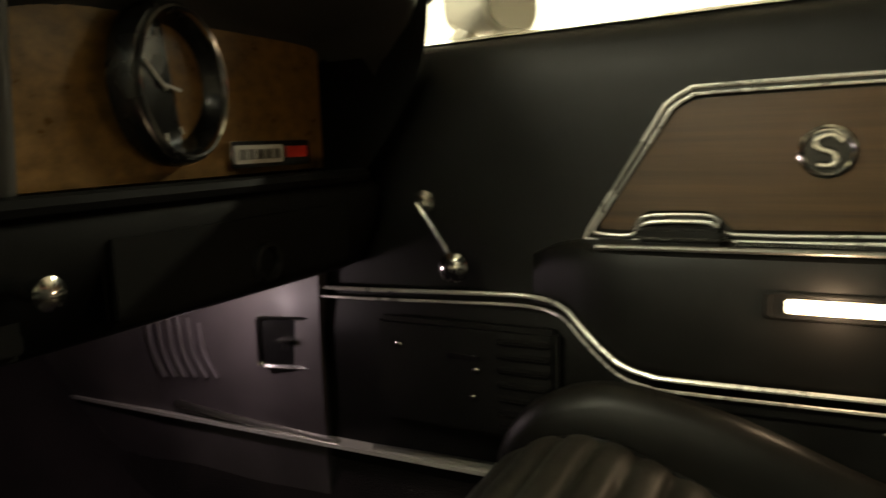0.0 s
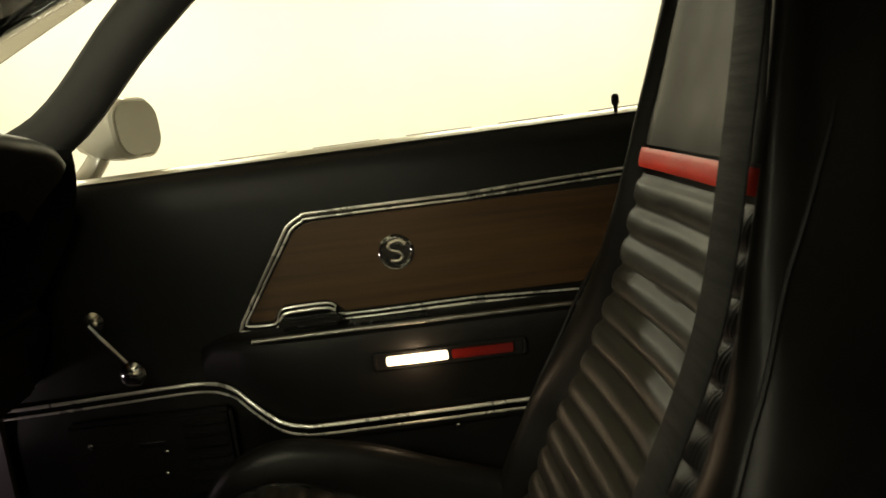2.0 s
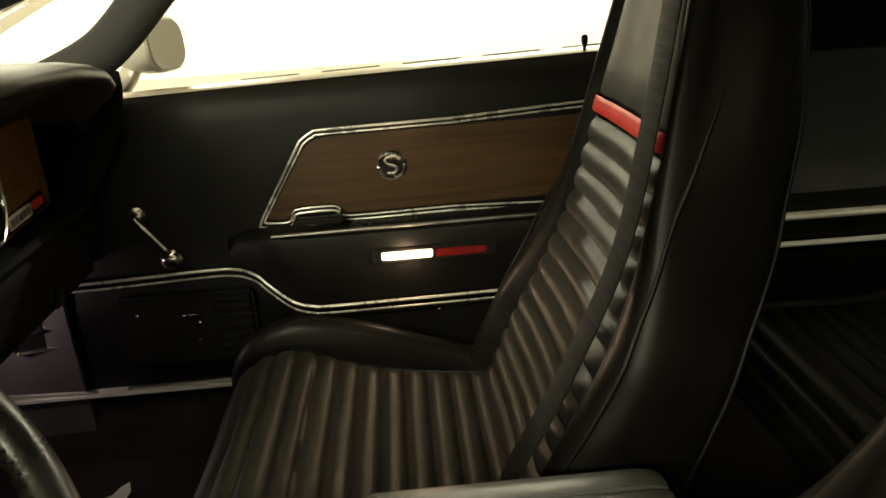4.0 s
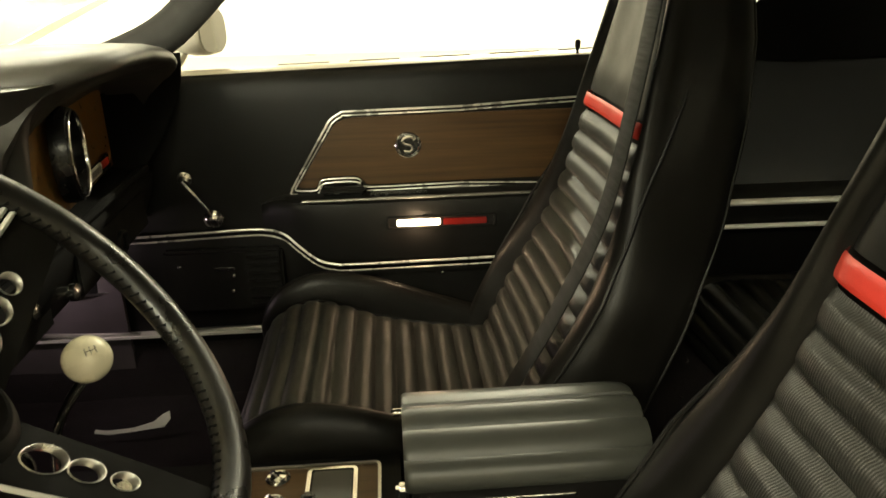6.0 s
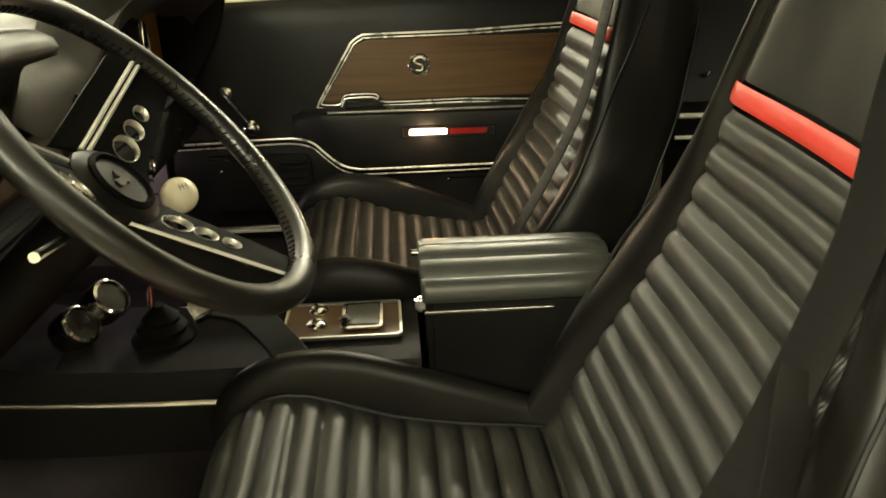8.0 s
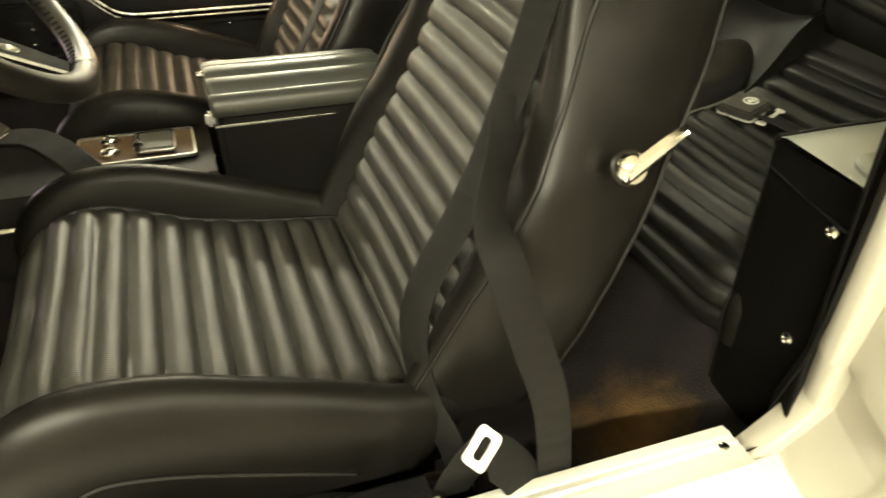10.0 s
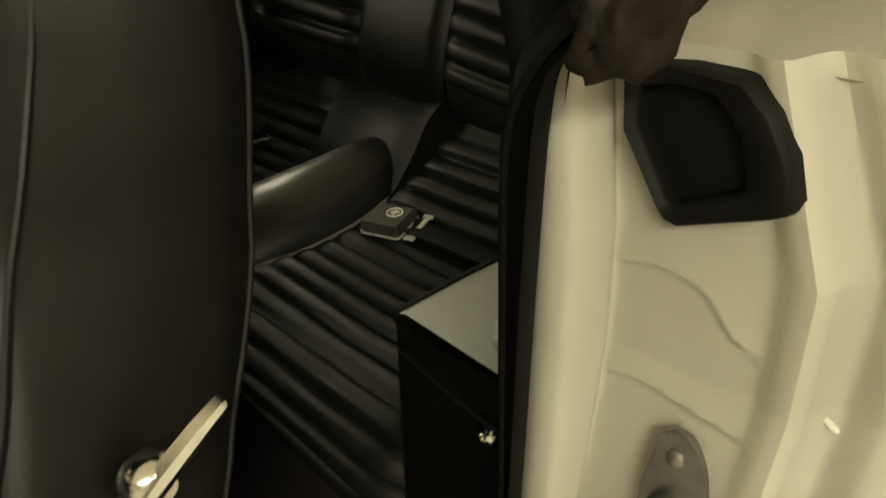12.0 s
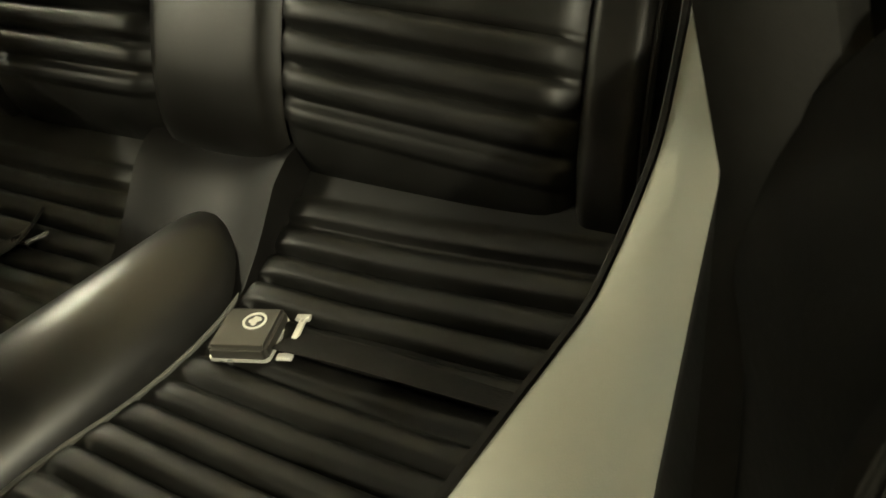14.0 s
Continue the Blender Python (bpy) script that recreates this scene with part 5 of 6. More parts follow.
def build_seat(yc, outer, label, taper=1.0):
    """A high-backed bucket seat; outer is the side of its door."""
    st = thing("front_seat", (0.35, yc, 0.30), label, "car seat", "front bucket seats")
    part("seat_base", box(0.16, 0.55, yc - 0.19, yc + 0.19, 0.285, 0.40, 0.015), PLASTIC, st)
    for s in (-1, 1):
        part("seat_rail", box(0.12, 0.60, yc + s * 0.17 - 0.015, yc + s * 0.17 + 0.015, 0.262, 0.290, 0.004), GUNMETAL, st)
    cb = part("cushion_bolster", cushion_bolster(yc), VINYL, st, "smooth black vinyl bolster", 75)
    part("cushion_insert", cushion_insert(yc), VINYL_RIB, st, "pleated black knit vinyl seat panel", 80)
    # welt between panel and bolster
    for s in (-1, 1):
        pts = [c - Vector((-w.z, 0, w.x)) * -0.010 + Vector((0, yc + s * 0.1955, 0)) for q, c, w in arc_table(SEAT_PAN, 0.02)][:-1]
        part("cushion_welt", sweep(pts, disc(0.0035, 6)), VINYL, cb)
        pts = [c + Vector((-w.z, 0, w.x)) * 0.080 + Vector((0, yc + s * 0.2495, 0)) for q, c, w in arc_table(CUSHION, 0.02) if 0.13 < c.x < 0.47 and c.z > 0.46]
        part("cushion_piping", sweep(pts, disc(0.0028, 6)), PIPING, cb)
    # backrest shell
    rows = []
    stations = back_rows(0.018, yc)
    zt = stations[-1][1].z
    for s, c, n in stations:
        wi, wo, wr, t = back_insert_half(c.z), back_half(c.z), taper * back_rear_half(c.z), thick(yc, c.z)
        band = wo - wi
        half = [(wi * 0.5, -0.022), (wi - 0.004, -0.018), (wi + 0.004, -0.006), (wi + 0.22 * band, 0.016), (wi + 0.45 * band, 0.026), (wi + 0.70 * band, 0.020), (wi + 0.90 * band, 0.002), (wo - 0.002, -0.016), (wo, -0.032), ((wo + wr) / 2 + 0.004, -0.45 * t), (wr + 0.002, -0.75 * t), (wr - 0.003, -0.87 * t), (wr - 0.014, -0.94 * t), (wr - 0.045, -0.99 * t), (wr * 0.5, -1.04 * t)]
        low = interp([(0.50, 1.0), (0.60, 0.7), (0.68, 0.30), (1.2, 0.2)], c.z)
        half = [(a, d * low if d > 0 else d) for a, d in half]
        if c.z > 0.93:
            half = [(a, d * (1 - 0.5 * min(1, (c.z - 0.93) / 0.15)) if d > 0 else d) for a, d in half]
        loop = [(0, -0.022)] + half + [(0, -1.06 * t)] + [(-a, d) for a, d in half[::-1]]
        wob = 0.003
        rows.append([(c.x + n.x * d, yc + a, c.z + n.z * d * 0.55 + wob * noise.noise(Vector((a * 9, c.z * 9, yc)))) for a, d in loop])
    last = rows[-1]
    mid = Vector((sum(p[0] for p in last) / len(last), yc, zt))
    for f, up in ((0.86, 0.012), (0.6, 0.02), (0.25, 0.024)):
        rows.append([(mid.x + (p[0] - mid.x) * f, yc + (p[1] - yc) * f, p[2] + up) for p in last])
    bk = part("backrest", loft(rows), VINYL, st, "smooth black vinyl high back", 75)
    # pleated panel, red band and plain head panel
    def front_panel(z0, z1, fn, step, grow=0.0):
        out = []
        for s, c, n in back_rows(step, yc):
            if not z0 <= c.z <= z1:
                continue
            wi = back_insert_half(c.z) + grow
            row = []
            for k in range(-10, 11):
                a = k / 10
                e = abs(a) ** 10
                d = fn(s) * (1 - e) - 0.016 * e - 0.012 * (1 - a * a) + 0.001 * noise.noise(Vector((s * 40, a * 4, yc * 3)))
                q = c + n * d
                row.append((q.x, yc + a * wi, q.z + (0.05 * a * wi if yc < 0 else 0.0)))
            out.append(row)
        return loft(out, False, False)

    part("back_insert", front_panel(0.44, 0.862, lambda s: pleat(s, PITCH, 0.012) + 0.004, PITCH / 8), VINYL_RIB, st, "pleated black knit vinyl back panel", 80)
    part("head_panel", front_panel(0.886, 1.15, lambda s: 0.006, 0.012), VINYL, st, "plain grey-black head panel", 80)
    s0 = next(s for s, c, n in back_rows(0.002, yc) if c.z >= 0.860)
    part("red_band", front_panel(0.862, 0.888, lambda s: 0.004 + 0.008 * max(0, 1 - ((s - s0 - 0.0150) / 0.0150) ** 4), 0.003, 0.003), RED, st, "bright red vinyl band", 80)
    for s in (-1, 1):
        pts = []
        for q, c, n in back_rows(0.02, yc):
            d = interp([(0.50, 0.016), (0.62, 0.010), (0.72, 0.003), (0.79, -0.008), (0.85, -0.022), (0.92, -0.036), (1.00, -0.046), (1.17, -0.042)], c.z)
            wi, wo = back_insert_half(c.z), back_half(c.z)
            a = interp([(-0.032, wo), (-0.016, wo - 0.002), (0.002, wi + 0.9 * (wo - wi)), (0.020, wi + 0.7 * (wo - wi))], d)
            pts.append((c.x + n.x * d, yc + s * (a + 0.001), c.z + n.z * d * 0.55))
        part("back_piping", sweep(pts, disc(0.0024, 6), (1, 0, 0)), PIPING, bk)
        pts = [(c.x + n.x * -0.905 * thick(yc, c.z), yc + s * (taper * back_rear_half(c.z) - 0.007), c.z + n.z * -0.905 * thick(yc, c.z) * 0.55) for q, c, n in back_rows(0.02, yc)]
        part("back_piping", sweep(pts, disc(0.0022, 6), (1, 0, 0)), PIPING, bk)
    # release lever on the door side
    o = outer
    px, py, pz = 0.693, yc + o * 0.248, 0.699
    M = facing((px, py - o * 0.004, pz), (0, o, 0))
    lev = part("release_lever", moved(turned([(0.017, 0), (0.018, 0.006), (0.015, 0.014), (0.010, 0.018), (0.006, 0.018)], 20), M), CHROME, st, "chrome backrest release lever")
    part("lever_arm", loft([[(px + 0.048 * f - 0.004, py + o * (0.010 + yy), pz + 0.034 * f + zz) for yy, zz in ((0, -w), (0.006, -w * 0.6), (0.008, 0), (0.006, w * 0.6), (0, w))] for f, w in ((-0.1, 0.008), (0.1, 0.0105), (0.6, 0.009), (0.95, 0.006), (1.0, 0.004))]), CHROME, lev)
    return st


VINYL_RIB = material("knit_vinyl", (0.019, 0.0186, 0.016), 0.42, grain=700, bump=0.4, depth=0.0004, scale=16, vary=0.25, lines=120)
PIPING = material("piping_vinyl", (0.007, 0.0065, 0.006), 0.5, spec=0.2, grain=400, bump=0.1)
WELT = material("grey_welt", (0.10, 0.10, 0.09), 0.4, grain=400, bump=0.1)
VINYL_REAR = material("pleated_rear_vinyl", (0.0062, 0.0060, 0.0052), 0.46, spec=0.22, grain=900, bump=0.3, depth=0.0003, scale=14, vary=0.2)
YD, YP = -0.354, 0.370
build_seat(YD, -1, "black vinyl high-back bucket seat with a red band, driver side")
build_seat(YP, 1, "black vinyl high-back bucket seat with a red band, passenger side", 0.96).location.x += 0.026

# ---------------------------------------------------------------- seat belts
belt = thing("shoulder_belt", on_back(YP, -0.09, 0.9, 0.02), "black webbing shoulder belt lying over the seat back", "seat belt", "front shoulder belts")
pts = [Vector((0.86, YP - 0.06, 1.19)), Vector((0.75, YP - 0.068, 1.205)), on_back(YP, -0.092, 1.13, 0.014), on_back(YP, -0.112, 1.02, 0.016), on_back(YP, -0.134, 0.90, 0.018), on_back(YP, -0.160, 0.76, 0.022), on_back(YP, -0.186, 0.62, 0.036), on_back(YP, -0.202, 0.50, 0.045), Vector((0.49, YP - 0.230, 0.44))]
part("strap", ribbon(pts, 0.046, 0.003, (-1, 0, 0.4)), WEB, belt)
belt.location.x += 0.026
belt = thing("shoulder_belt", on_back(YD, -0.16, 0.9, 0.02), "black webbing shoulder belt slung over the driver seat back", "seat belt", "front shoulder belts")
pts = [Vector((0.93, YD - 0.10, 1.19)), Vector((0.80, YD - 0.12, 1.205)), on_back(YD, -0.092, 1.13, 0.010), on_back(YD, -0.098, 1.02, 0.010), on_back(YD, -0.112, 0.92, 0.008), on_back(YD, -0.136, 0.83, 0.010), on_back(YD, -0.160, 0.70, 0.022), on_back(YD, -0.176, 0.63, 0.030), on_back(YD, -0.200, 0.53, 0.042), Vector((0.512, YD - 0.222, 0.455)), Vector((0.528, YD - 0.258, 0.41)), Vector((0.54, YD - 0.27, 0.34))]
part("strap", ribbon(pts, 0.037, 0.003, (-1, -0.5, 0.4)), WEB, belt)
part("tail_strap", ribbon([on_back(YD, -0.160, 0.74, 0.024), on_back(YD, -0.188, 0.70, 0.028), Vector((0.562, -0.600, 0.672)), Vector((0.562, -0.640, 0.640)), Vector((0.582, -0.660, 0.57)), Vector((0.606, -0.664, 0.495)), Vector((0.620, -0.664, 0.40)), Vector((0.626, -0.664, 0.31))], 0.037, 0.003, (0, -1, 0)), WEB, belt)
M = facing((0.536, -0.666, 0.462), (0.1, -0.75, 0.65), (0.5, 0, 1)) @ pose(0, 0, 0, 0, 0, 72) @ Matrix.Scale(0.88, 4)
latch = thing("belt_latch", (0.498, -0.655, 0.33), "bright steel belt tongue on a black retractor beside the seat", "belt latch")
part("tongue", moved(loft([[(x, y, h) for x, y in rounded(0.046 * s, 0.030 * (s if s > 0.9 else 0.36), 0.006 * s, 3)] for s, h in ((1, 0), (1, 0.003), (0.60, 0.003), (0.60, 0.0))], True, False), M), STEEL, latch)
part("retractor", box(0.365, 0.500, -0.680, -0.628, 0.345, 0.412, 0.010, 3), INK, latch, "glossy black retractor box")
for z in (0.4115, 0.392):
    part("retractor_line", tube([(0.372, -0.679 + 0.012 * (z > 0.4), z), (0.495, -0.679 + 0.012 * (z > 0.4), z)], 0.0016, 6, per=2), GUNMETAL, latch)
part("folded_web", ribbon([(0.505, -0.640, 0.36), (0.530, -0.655, 0.43), (0.556, -0.664, 0.440), (0.590, -0.672, 0.39), (0.60, -0.675, 0.34)], 0.046, 0.004, (0.3, -1, 0.6)), WEB, latch)
part("bolt", moved(turned([(0.006, 0), (0.006, 0.004), (0.003, 0.005)], 6), facing((0.44, -0.681, 0.378), (0, -1, 0))), CHROME, latch)
# inner belt stub with its chrome buckle on the tunnel side
stub = thing("belt_stub", (0.10, -0.10, 0.49), "black belt stub with a chrome buckle on the console edge", "seat belt")
part("strap", ribbon([(0.205, -0.135, 0.535), (0.175, -0.105, 0.560), (0.135, -0.062, 0.572), (0.092, -0.028, 0.565)], 0.046, 0.006, (0.2, -0.3, 1)), WEB, stub)
part("buckle", moved(box(-0.030, 0.030, -0.022, 0.022, -0.008, 0.010, 0.004), pose(0.072, -0.015, 0.562, 12, -14, 30) @ Matrix.Scale(0.85, 4)), CHROME, stub, "chrome buckle")

solo("red_cloth", loft([[(-0.048 + 0.125 * u + 0.02 * v, -0.53 + 0.21 * v - 0.02 * u, 0.274 + 0.012 * noise.noise(Vector((u * 3, v * 5, 2))) + 0.09 * max(0, u - 0.2)) for u in [k / 8 for k in range(9)]] for v in [k / 14 for k in range(15)]], False, False), RED_CLOTH, "red cloth lying on the carpet beside the seat", "cloth")
for ob in [o for o in scene.objects if o.name == "red_cloth"]:
    bm = bmesh.new()
    bm.from_mesh(ob.data)
    bmesh.ops.solidify(bm, geom=list(bm.faces), thickness=0.003)
    bm.to_mesh(ob.data)
    bm.free()

# ---------------------------------------------------------------- rear seat
rear = thing("bench_seat", (1.2, 0.0, 0.40), "black pleated vinyl rear bench moulded into two seats", "bench seat")
RCUSH = [(1.42, 0.655), (1.385, 0.630), (1.345, 0.592), (1.29, 0.552), (1.22, 0.522), (1.12, 0.508), (1.02, 0.512), (0.955, 0.506), (0.925, 0.480), (0.912, 0.440), (0.915, 0.395)]


def rear_cushion(y0, y1):
    rows = []
    for s, c, w in arc_table(RCUSH, 0.0345 / 8):
        row = []
        for k in range(0, 25):
            f = k / 24
            a = 2 * f - 1
            e = abs(a) ** 14
            d = (pleat(s, 0.0355, 0.017, 4.0) + 0.003) * (1 - e) - 0.012 * e - 0.008 * (1 - a * a)
            if s < 0.075:
                d = 0.0 - 0.014 * e
            q = c - Vector((-w.z, 0, w.x)) * d
            row.append((q.x, y0 + (y1 - y0) * f, q.z + 0.0012 * noise.noise(Vector((s * 9, f * 5, y0))) + 0.010 * (f if y0 > 0 else 1 - f) ** 2 * max(0.0, min(1.0, (q.x - 1.16) / 0.14))))
        rows.append(row)
    return loft(rows, False, False)


for s, y0, y1 in ((-1, -0.532, -0.105), (1, 0.105, 0.575)):
    part("seat_cushion", rear_cushion(y0, y1), VINYL_REAR, rear, "pleated black rear seat cushion", 80)
    for y in (y0, y1):
        pts = [c - Vector((-w.z, 0, w.x)) * -0.008 + Vector((0, y, 0)) for q, c, w in arc_table(RCUSH, 0.02)]
        part("cushion_welt", sweep(pts, disc(0.0035, 6), (0, 1, 0)), WELT if abs(y) < 0.2 else PIPING, rear)
    # plain outer bolster between cushion and side trim
    ya, yb = (-0.56, -0.533) if s < 0 else (0.576, 0.60)
    rows = []
    for q, c, w in arc_table(RCUSH, 0.02):
        rows.append([(p.x, y, p.z) for y, p in [(ya + (yb - ya) * k / 5, c - Vector((-w.z, 0, w.x)) * (0.006 * math.sin(math.pi * k / 5) - 0.006)) for k in range(6)]])
    part("side_bolster", loft(rows, False, False), VINYL, rear)
# tunnel pad between the cushions, and the saddle behind it
rows = []
for x in [0.80 + 0.03 * k for k in range(17)] + [1.292, 1.302, 1.308]:
    r = interp([(0.80, 0.098), (1.15, 0.092), (1.28, 0.086), (1.300, 0.078), (1.308, 0.060)], x)
    zt = interp([(0.80, 0.548), (0.95, 0.556), (1.15, 0.572), (1.308, 0.586)], x)
    rows.append([(x + 0.02 * math.sin(a), -0.005 + r * 1.08 * math.cos(a), zt - r + r * math.sin(a) * 1.0) for a in [math.pi * (-0.18 + 1.36 * k / 20) for k in range(21)]])
part("tunnel_pad", loft(rows), material("polished_pad_vinyl", (0.010, 0.0095, 0.009), 0.33, grain=600, bump=0.2, depth=0.0003, scale=9, vary=0.15, rough_vary=0.015), rear, "smooth black vinyl tunnel pad", 60)
rows = []
for k in range(15):
    f = k / 14
    x = 1.20 + 0.19 * f
    crest = interp([(1.20, 0.49), (1.26, 0.525), (1.30, 0.572), (1.335, 0.625), (1.360, 0.648), (1.39, 0.660)], x)
    rows.append([(x, interp([(1.2, 0.108), (1.39, 0.120)], x) * a, crest - 0.040 * max(0, 1 - a * a) ** 1.5 * interp([(1.2, 1.0), (1.33, 0.8), (1.39, 0.35)], x) + 0.006 * min(1, abs(a)) ** 4 - (0.05 if abs(a) > 1 else 0)) for a in [-1.06] + [-1 + 0.1 * g for g in range(21)] + [1.06]])
part("centre_saddle", loft(rows, False, False), VINYL_SOFT, rear, "smooth black saddle between the cushions", 60)
# backrest
RBACK = [(1.430, 0.585), (1.398, 0.625), (1.378, 0.670), (1.382, 0.73), (1.402, 0.80), (1.426, 0.86), (1.452, 0.905), (1.490, 0.925)]


def sag(y):
    """The backrest falls off towards the driver side."""
    return 0.05 * y + 0.07 * min(0.0, y + 0.106)


def back_grid(y0, y1, fn, edge=0.014, n=24, power=14):
    rows = []
    for s, c, w in arc_table(RBACK, 0.0365 / 8):
        nn = Vector((-w.z, 0, w.x))
        row = []
        for k in range(n + 1):
            a = 2 * k / n - 1
            e = abs(a) ** power
            q = c + nn * (fn(s, c.z) * (1 - e) - edge * e)
            y = y0 + (y1 - y0) * k / n
            row.append((q.x, y, q.z + sag(y)))
        rows.append(row)
    return loft(rows, False, False)


def back_pleats(s, z):
    if z < 0.700 or z > 0.838:
        return 0.004
    return pleat(s - 0.012, 0.0365, 0.019, 4.0) + 0.003


for s, y0, y1 in ((-1, -0.452, -0.104), (1, 0.098, 0.452)):
    part("back_panel", back_grid(y0, y1, back_pleats), VINYL_REAR, rear, "pleated black backrest panel", 80)
part("back_centre", back_grid(-0.106, 0.100, lambda s, z: 0.008, 0.008, 16, 14), VINYL, rear, "plain raised centre of the backrest", 80)
for y0, y1 in ((-0.512, -0.450), (0.450, 0.512)):
    part("back_side", back_grid(y0, y1, lambda s, z: 0.008, 0.010, 8, 6), VINYL, rear, "", 80)
    yy = y0 if y0 < 0 else y1
    part("back_welt", sweep([c + Vector((-w.z, 0, w.x)) * 0.0 + Vector((0, yy, sag(yy))) for q, c, w in arc_table(RBACK, 0.02)], disc(0.0035, 6), (0, 1, 0)), PIPING, rear)
part("top_welt", tube([(1.428, -0.45, 0.832), (1.425, -0.28, 0.850), (1.428, -0.106, 0.868)], 0.003, 6), PIPING, rear)
part("back_core", box(1.45, 1.60, -0.56, 0.56, 0.40, 0.91, 0.02), VINYL_SOFT, rear)

# lap belt of the rear seat with its push-button buckle
lap = thing("rear_lap_belt", (1.2, -0.2, 0.51), "black lap belt with a square chrome-edged buckle on the cushion", "seat belt")
M = pose(1.205, -0.176, 0.534, 0, -7, 20)
bk = part("buckle", moved(box(-0.031, 0.031, -0.031, 0.031, -0.012, 0.010, 0.004), M), material("satin_buckle_plastic", (0.045, 0.043, 0.038), 0.30, grain=300, bump=0.1), lap, "square black buckle")
part("chrome_edge", moved(sweep([Vector((x, y, -0.006)) for x, y in rounded(0.063, 0.063, 0.006, 3)], [(-0.0012, -0.0016), (-0.0012, 0.0016), (0.0010, 0.0016), (0.0010, -0.0016)], (0, 0, 1), True), M), BUCKLE_EDGE, bk)
part("emblem_ring", moved(loft([[(r * math.cos(a), r * math.sin(a), h) for a in [2 * math.pi * k / 24 for k in range(24)]] for r, h in ((0.0125, 0.009), (0.0125, 0.0112), (0.0100, 0.0112), (0.0100, 0.009))], True, False), M @ pose(0.008, -0.006, 0)), LINE, bk)
part("emblem_figure", moved(joined(plate(rounded(0.013, 0.005, 0.002), 0.002), moved(plate(rounded(0.005, 0.013, 0.002), 0.002), pose(0.001, 0, 0, 0, 0, 25))), M @ pose(0.008, -0.006, 0.0093)), LINE, bk)
tg = part("tongue", moved(joined(box(-0.030, 0.030, -0.0105, -0.003, -0.0015, 0.0015, 0.0008), box(-0.033, -0.024, -0.014, 0.002, -0.002, 0.002, 0.001), box(0.024, 0.033, -0.014, 0.002, -0.002, 0.002, 0.001)), M @ pose(0, -0.042, -0.002)), BUCKLE_EDGE, lap, "chrome belt tongue")
part("strap", ribbon([(1.220, -0.215, 0.531), (1.224, -0.29, 0.532), (1.226, -0.38, 0.532), (1.226, -0.46, 0.534), (1.226, -0.535, 0.540)], 0.052, 0.003, (0.15, 0.0, 1)), WEB, lap)
lap2 = thing("rear_lap_belt", (1.22, 0.27, 0.53), "black lap belt end with a bright tip on the passenger cushion", "seat belt")
part("strap", ribbon([(1.14, 0.36, 0.524), (1.20, 0.30, 0.532), (1.235, 0.262, 0.545), (1.26, 0.235, 0.575)], 0.046, 0.004, (0, 0, 1)), WEB, lap2)
part("tip", box(1.225, 1.262, 0.228, 0.262, 0.545, 0.552, 0.003), CHROME, lap2, "bright belt tip")

# ---------------------------------------------------------------- rear side trim, driver side
qt = thing("quarter_trim", (1.1, -0.6, 0.3), "black rear side trim with a satin ledge, its grey lifted for the reflection and front screws", "trim panel", "rear side trims")
# Grey lifted above its own tone to stand in for the ledge's reflection.
LEDGE = material("sheen_lifted_ledge", (0.28, 0.297, 0.275), 0.30, coat=0.5, spec=0.8, grain=900, bump=0.25, scale=10, vary=0.03, rough_vary=0.01)


def trim_in(x):
    return interp([(0.92, -0.538), (1.0, -0.536), (1.18, -0.540), (1.43, -0.542)], x)


def trim_out(x):
    return interp([(0.92, -0.672), (1.1, -0.668), (1.25, -0.668), (1.43, -0.72)], x)


def trim_top(x):
    return interp([(0.92, 0.676), (1.16, 0.675), (1.19, 0.678), (1.231, 0.691), (1.282, 0.712), (1.32, 0.733), (1.345, 0.760), (1.38, 0.815), (1.405, 0.88), (1.43, 0.96)], x)


xs = [0.921 + 0.0127 * k for k in range(41)]
part("ledge", loft([[(x, trim_in(x) + (trim_out(x) - trim_in(x)) * k / 10, trim_top(x) - 0.008 * k / 10 - (0.005 if k == 0 else 0)) for k in range(11)] for x in xs], False, False), LEDGE, qt, "satin ledge, its grey lifted for the reflection")
part("inner_face", loft([[(x, trim_in(x) + (0.004 * (z < 0.6)), z) for z in [0.26, 0.40, 0.55, 0.64, trim_top(x) - 0.006]] for x in xs], False, False), VINYL_SOFT, qt)
part("ledge_edge", sweep([(x, trim_in(x) - 0.001, trim_top(x) - 0.005) for x in xs], disc(0.004, 6)), PLASTIC, qt)
fy = [-0.538 + (-0.672 + 0.538) * k / 8 for k in range(9)]
bm = loft([[(0.921 - 0.012 * abs(math.sin(math.pi * k / 8)) * 0.3 - (0.004 if z > 0.665 else 0) + (0.002 if abs(z - 0.628 + 0.02 * k / 8) < 0.003 else 0), fy[k], z + 0.0) for k in range(9)] for z in [0.262, 0.35, 0.45, 0.55, 0.600, 0.615, 0.625, 0.632, 0.645, 0.660, 0.670]], False, False)
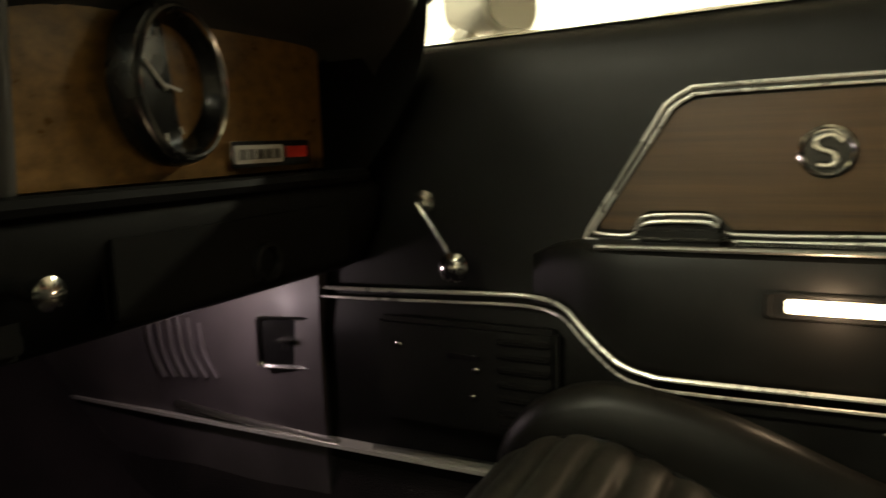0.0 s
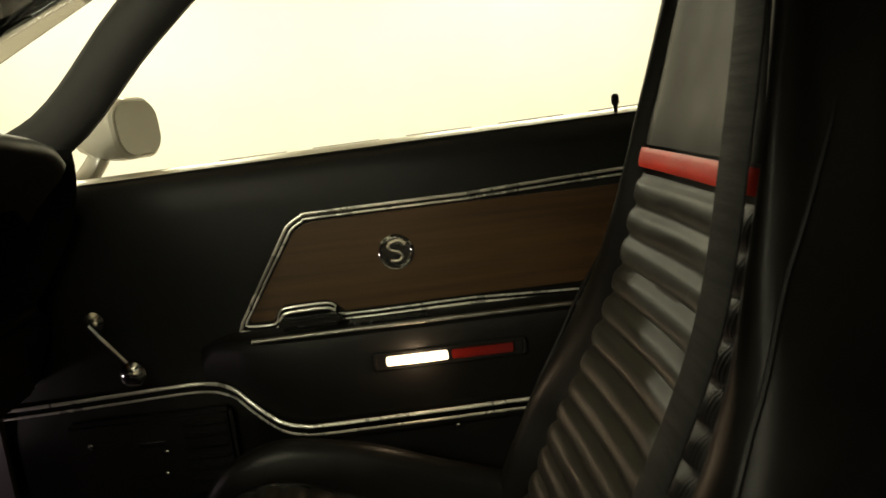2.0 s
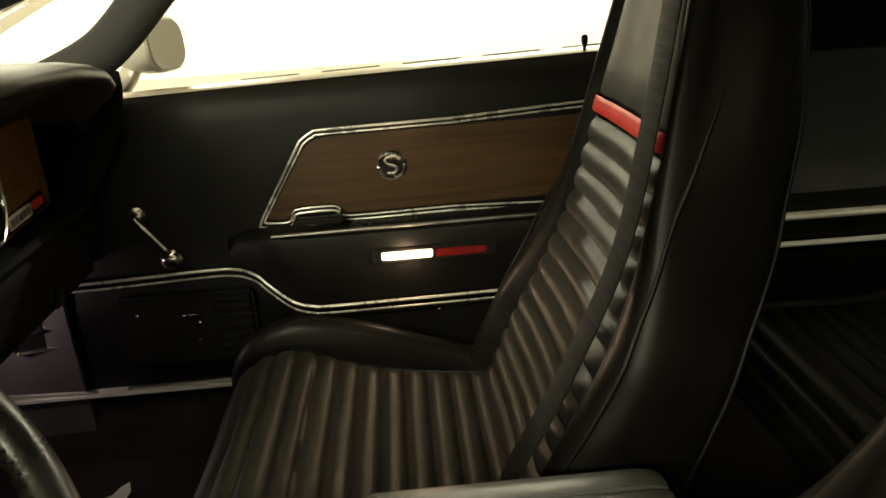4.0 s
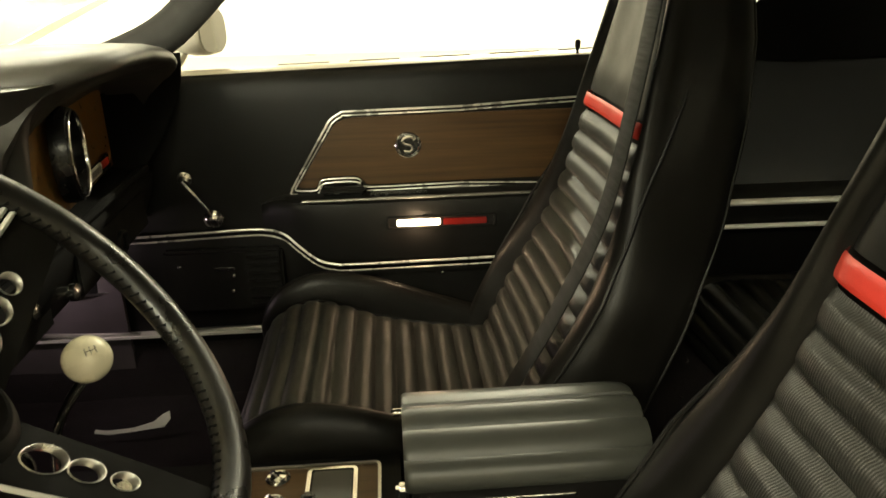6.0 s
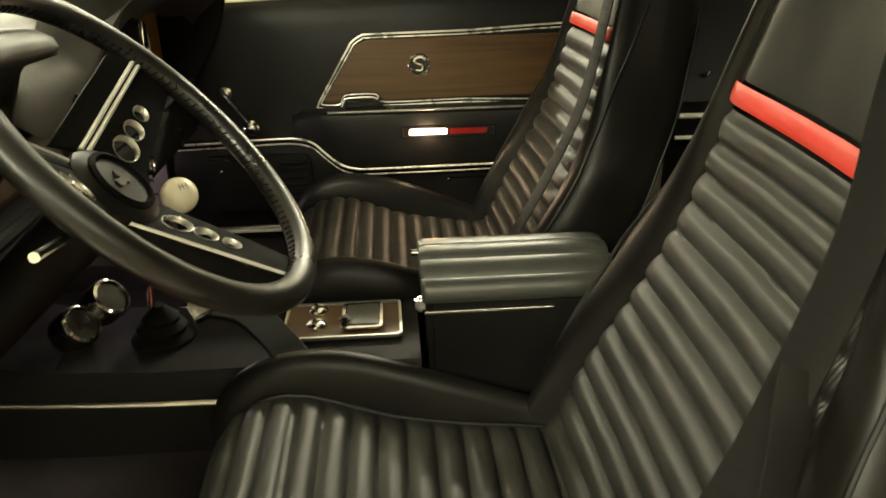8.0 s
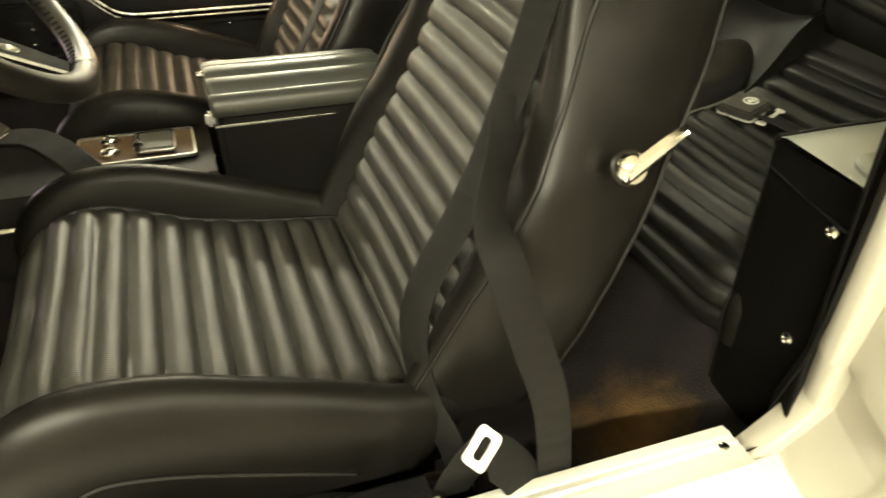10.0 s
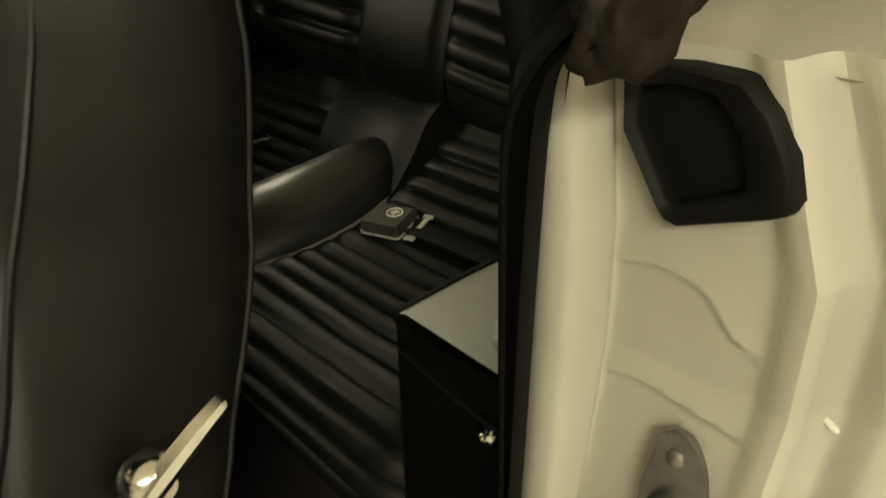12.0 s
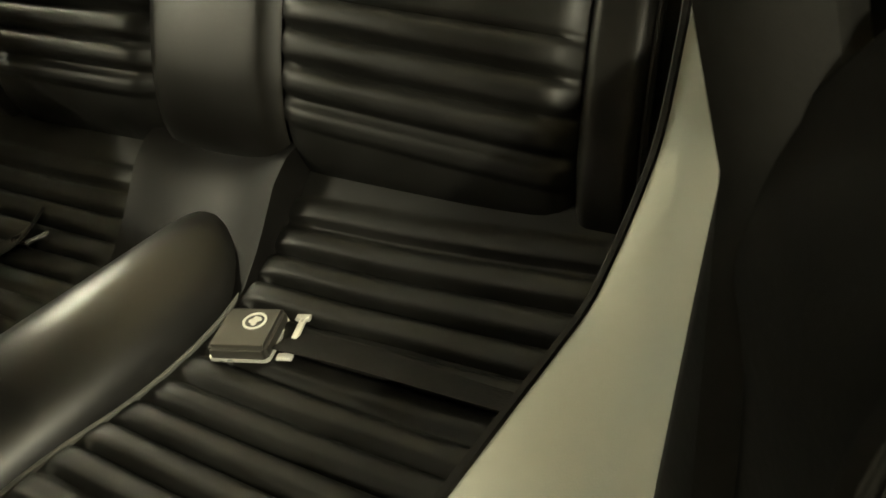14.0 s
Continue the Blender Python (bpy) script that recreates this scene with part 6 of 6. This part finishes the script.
bmesh.ops.solidify(bm, geom=list(bm.faces), thickness=0.004)
part("front_face", bm, PLASTIC, qt)
part("front_seam", tube([(0.917, -0.545, 0.640), (0.916, -0.60, 0.630), (0.916, -0.66, 0.622)], 0.0022, 6), INK, qt)
for x, y, z in ((0.914, -0.646, 0.616), (0.914, -0.636, 0.472)):
    part("screw_head", moved(turned([(0.0085, 0), (0.008, 0.003), (0.004, 0.005), (0.003, 0.003)], 14), facing((x, y, z), (-1, 0, 0))), CHROME, qt, "chrome screw")
M = pose(0.972, -0.651, 0.671, 0, 0, 0)
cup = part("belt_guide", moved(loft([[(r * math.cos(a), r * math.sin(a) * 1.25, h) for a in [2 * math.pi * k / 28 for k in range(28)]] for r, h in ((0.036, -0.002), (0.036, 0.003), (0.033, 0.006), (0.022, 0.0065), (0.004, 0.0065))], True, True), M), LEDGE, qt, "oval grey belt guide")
part("screw_head", moved(turned([(0.007, 0), (0.007, 0.004), (0.003, 0.006)], 12), pose(0.968, -0.638, 0.677)), CHROME, cup)
# wall of the rear side above the ledge
bm = loft([[(x, y, z) for x, y, z in row] for row in ([(0.925, -0.672, 0.692), (1.1, -0.668, 0.692), (1.3, -0.675, 0.74)], [(0.925, -0.676, 0.80), (1.1, -0.674, 0.80), (1.3, -0.678, 0.80)], [(0.93, -0.684, 0.895), (1.1, -0.682, 0.905), (1.3, -0.682, 0.91)])], False, False)
bmesh.ops.solidify(bm, geom=list(bm.faces), thickness=0.006)
part("upper_panel", bm, VINYL_SOFT, qt)
# rounded black post trim that stands on the ledge behind the door seal
part("post_trim", loft([[(x, y + w, z) for x, y in ((0.915, -0.690), (0.930, -0.673), (0.946, -0.657), (0.956, -0.6485), (0.966, -0.6455), (0.985, -0.649), (1.01, -0.660), (1.02, -0.690))] for z, w in ((0.680, 0.006), (0.758, 0.0), (0.827, -0.007), (0.872, -0.012), (0.915, -0.016), (0.945, -0.018), (1.0, -0.010), (1.06, 0.012), (1.13, 0.04), (1.20, 0.07))]), RUBBER, qt, "matt black post trim", 60)
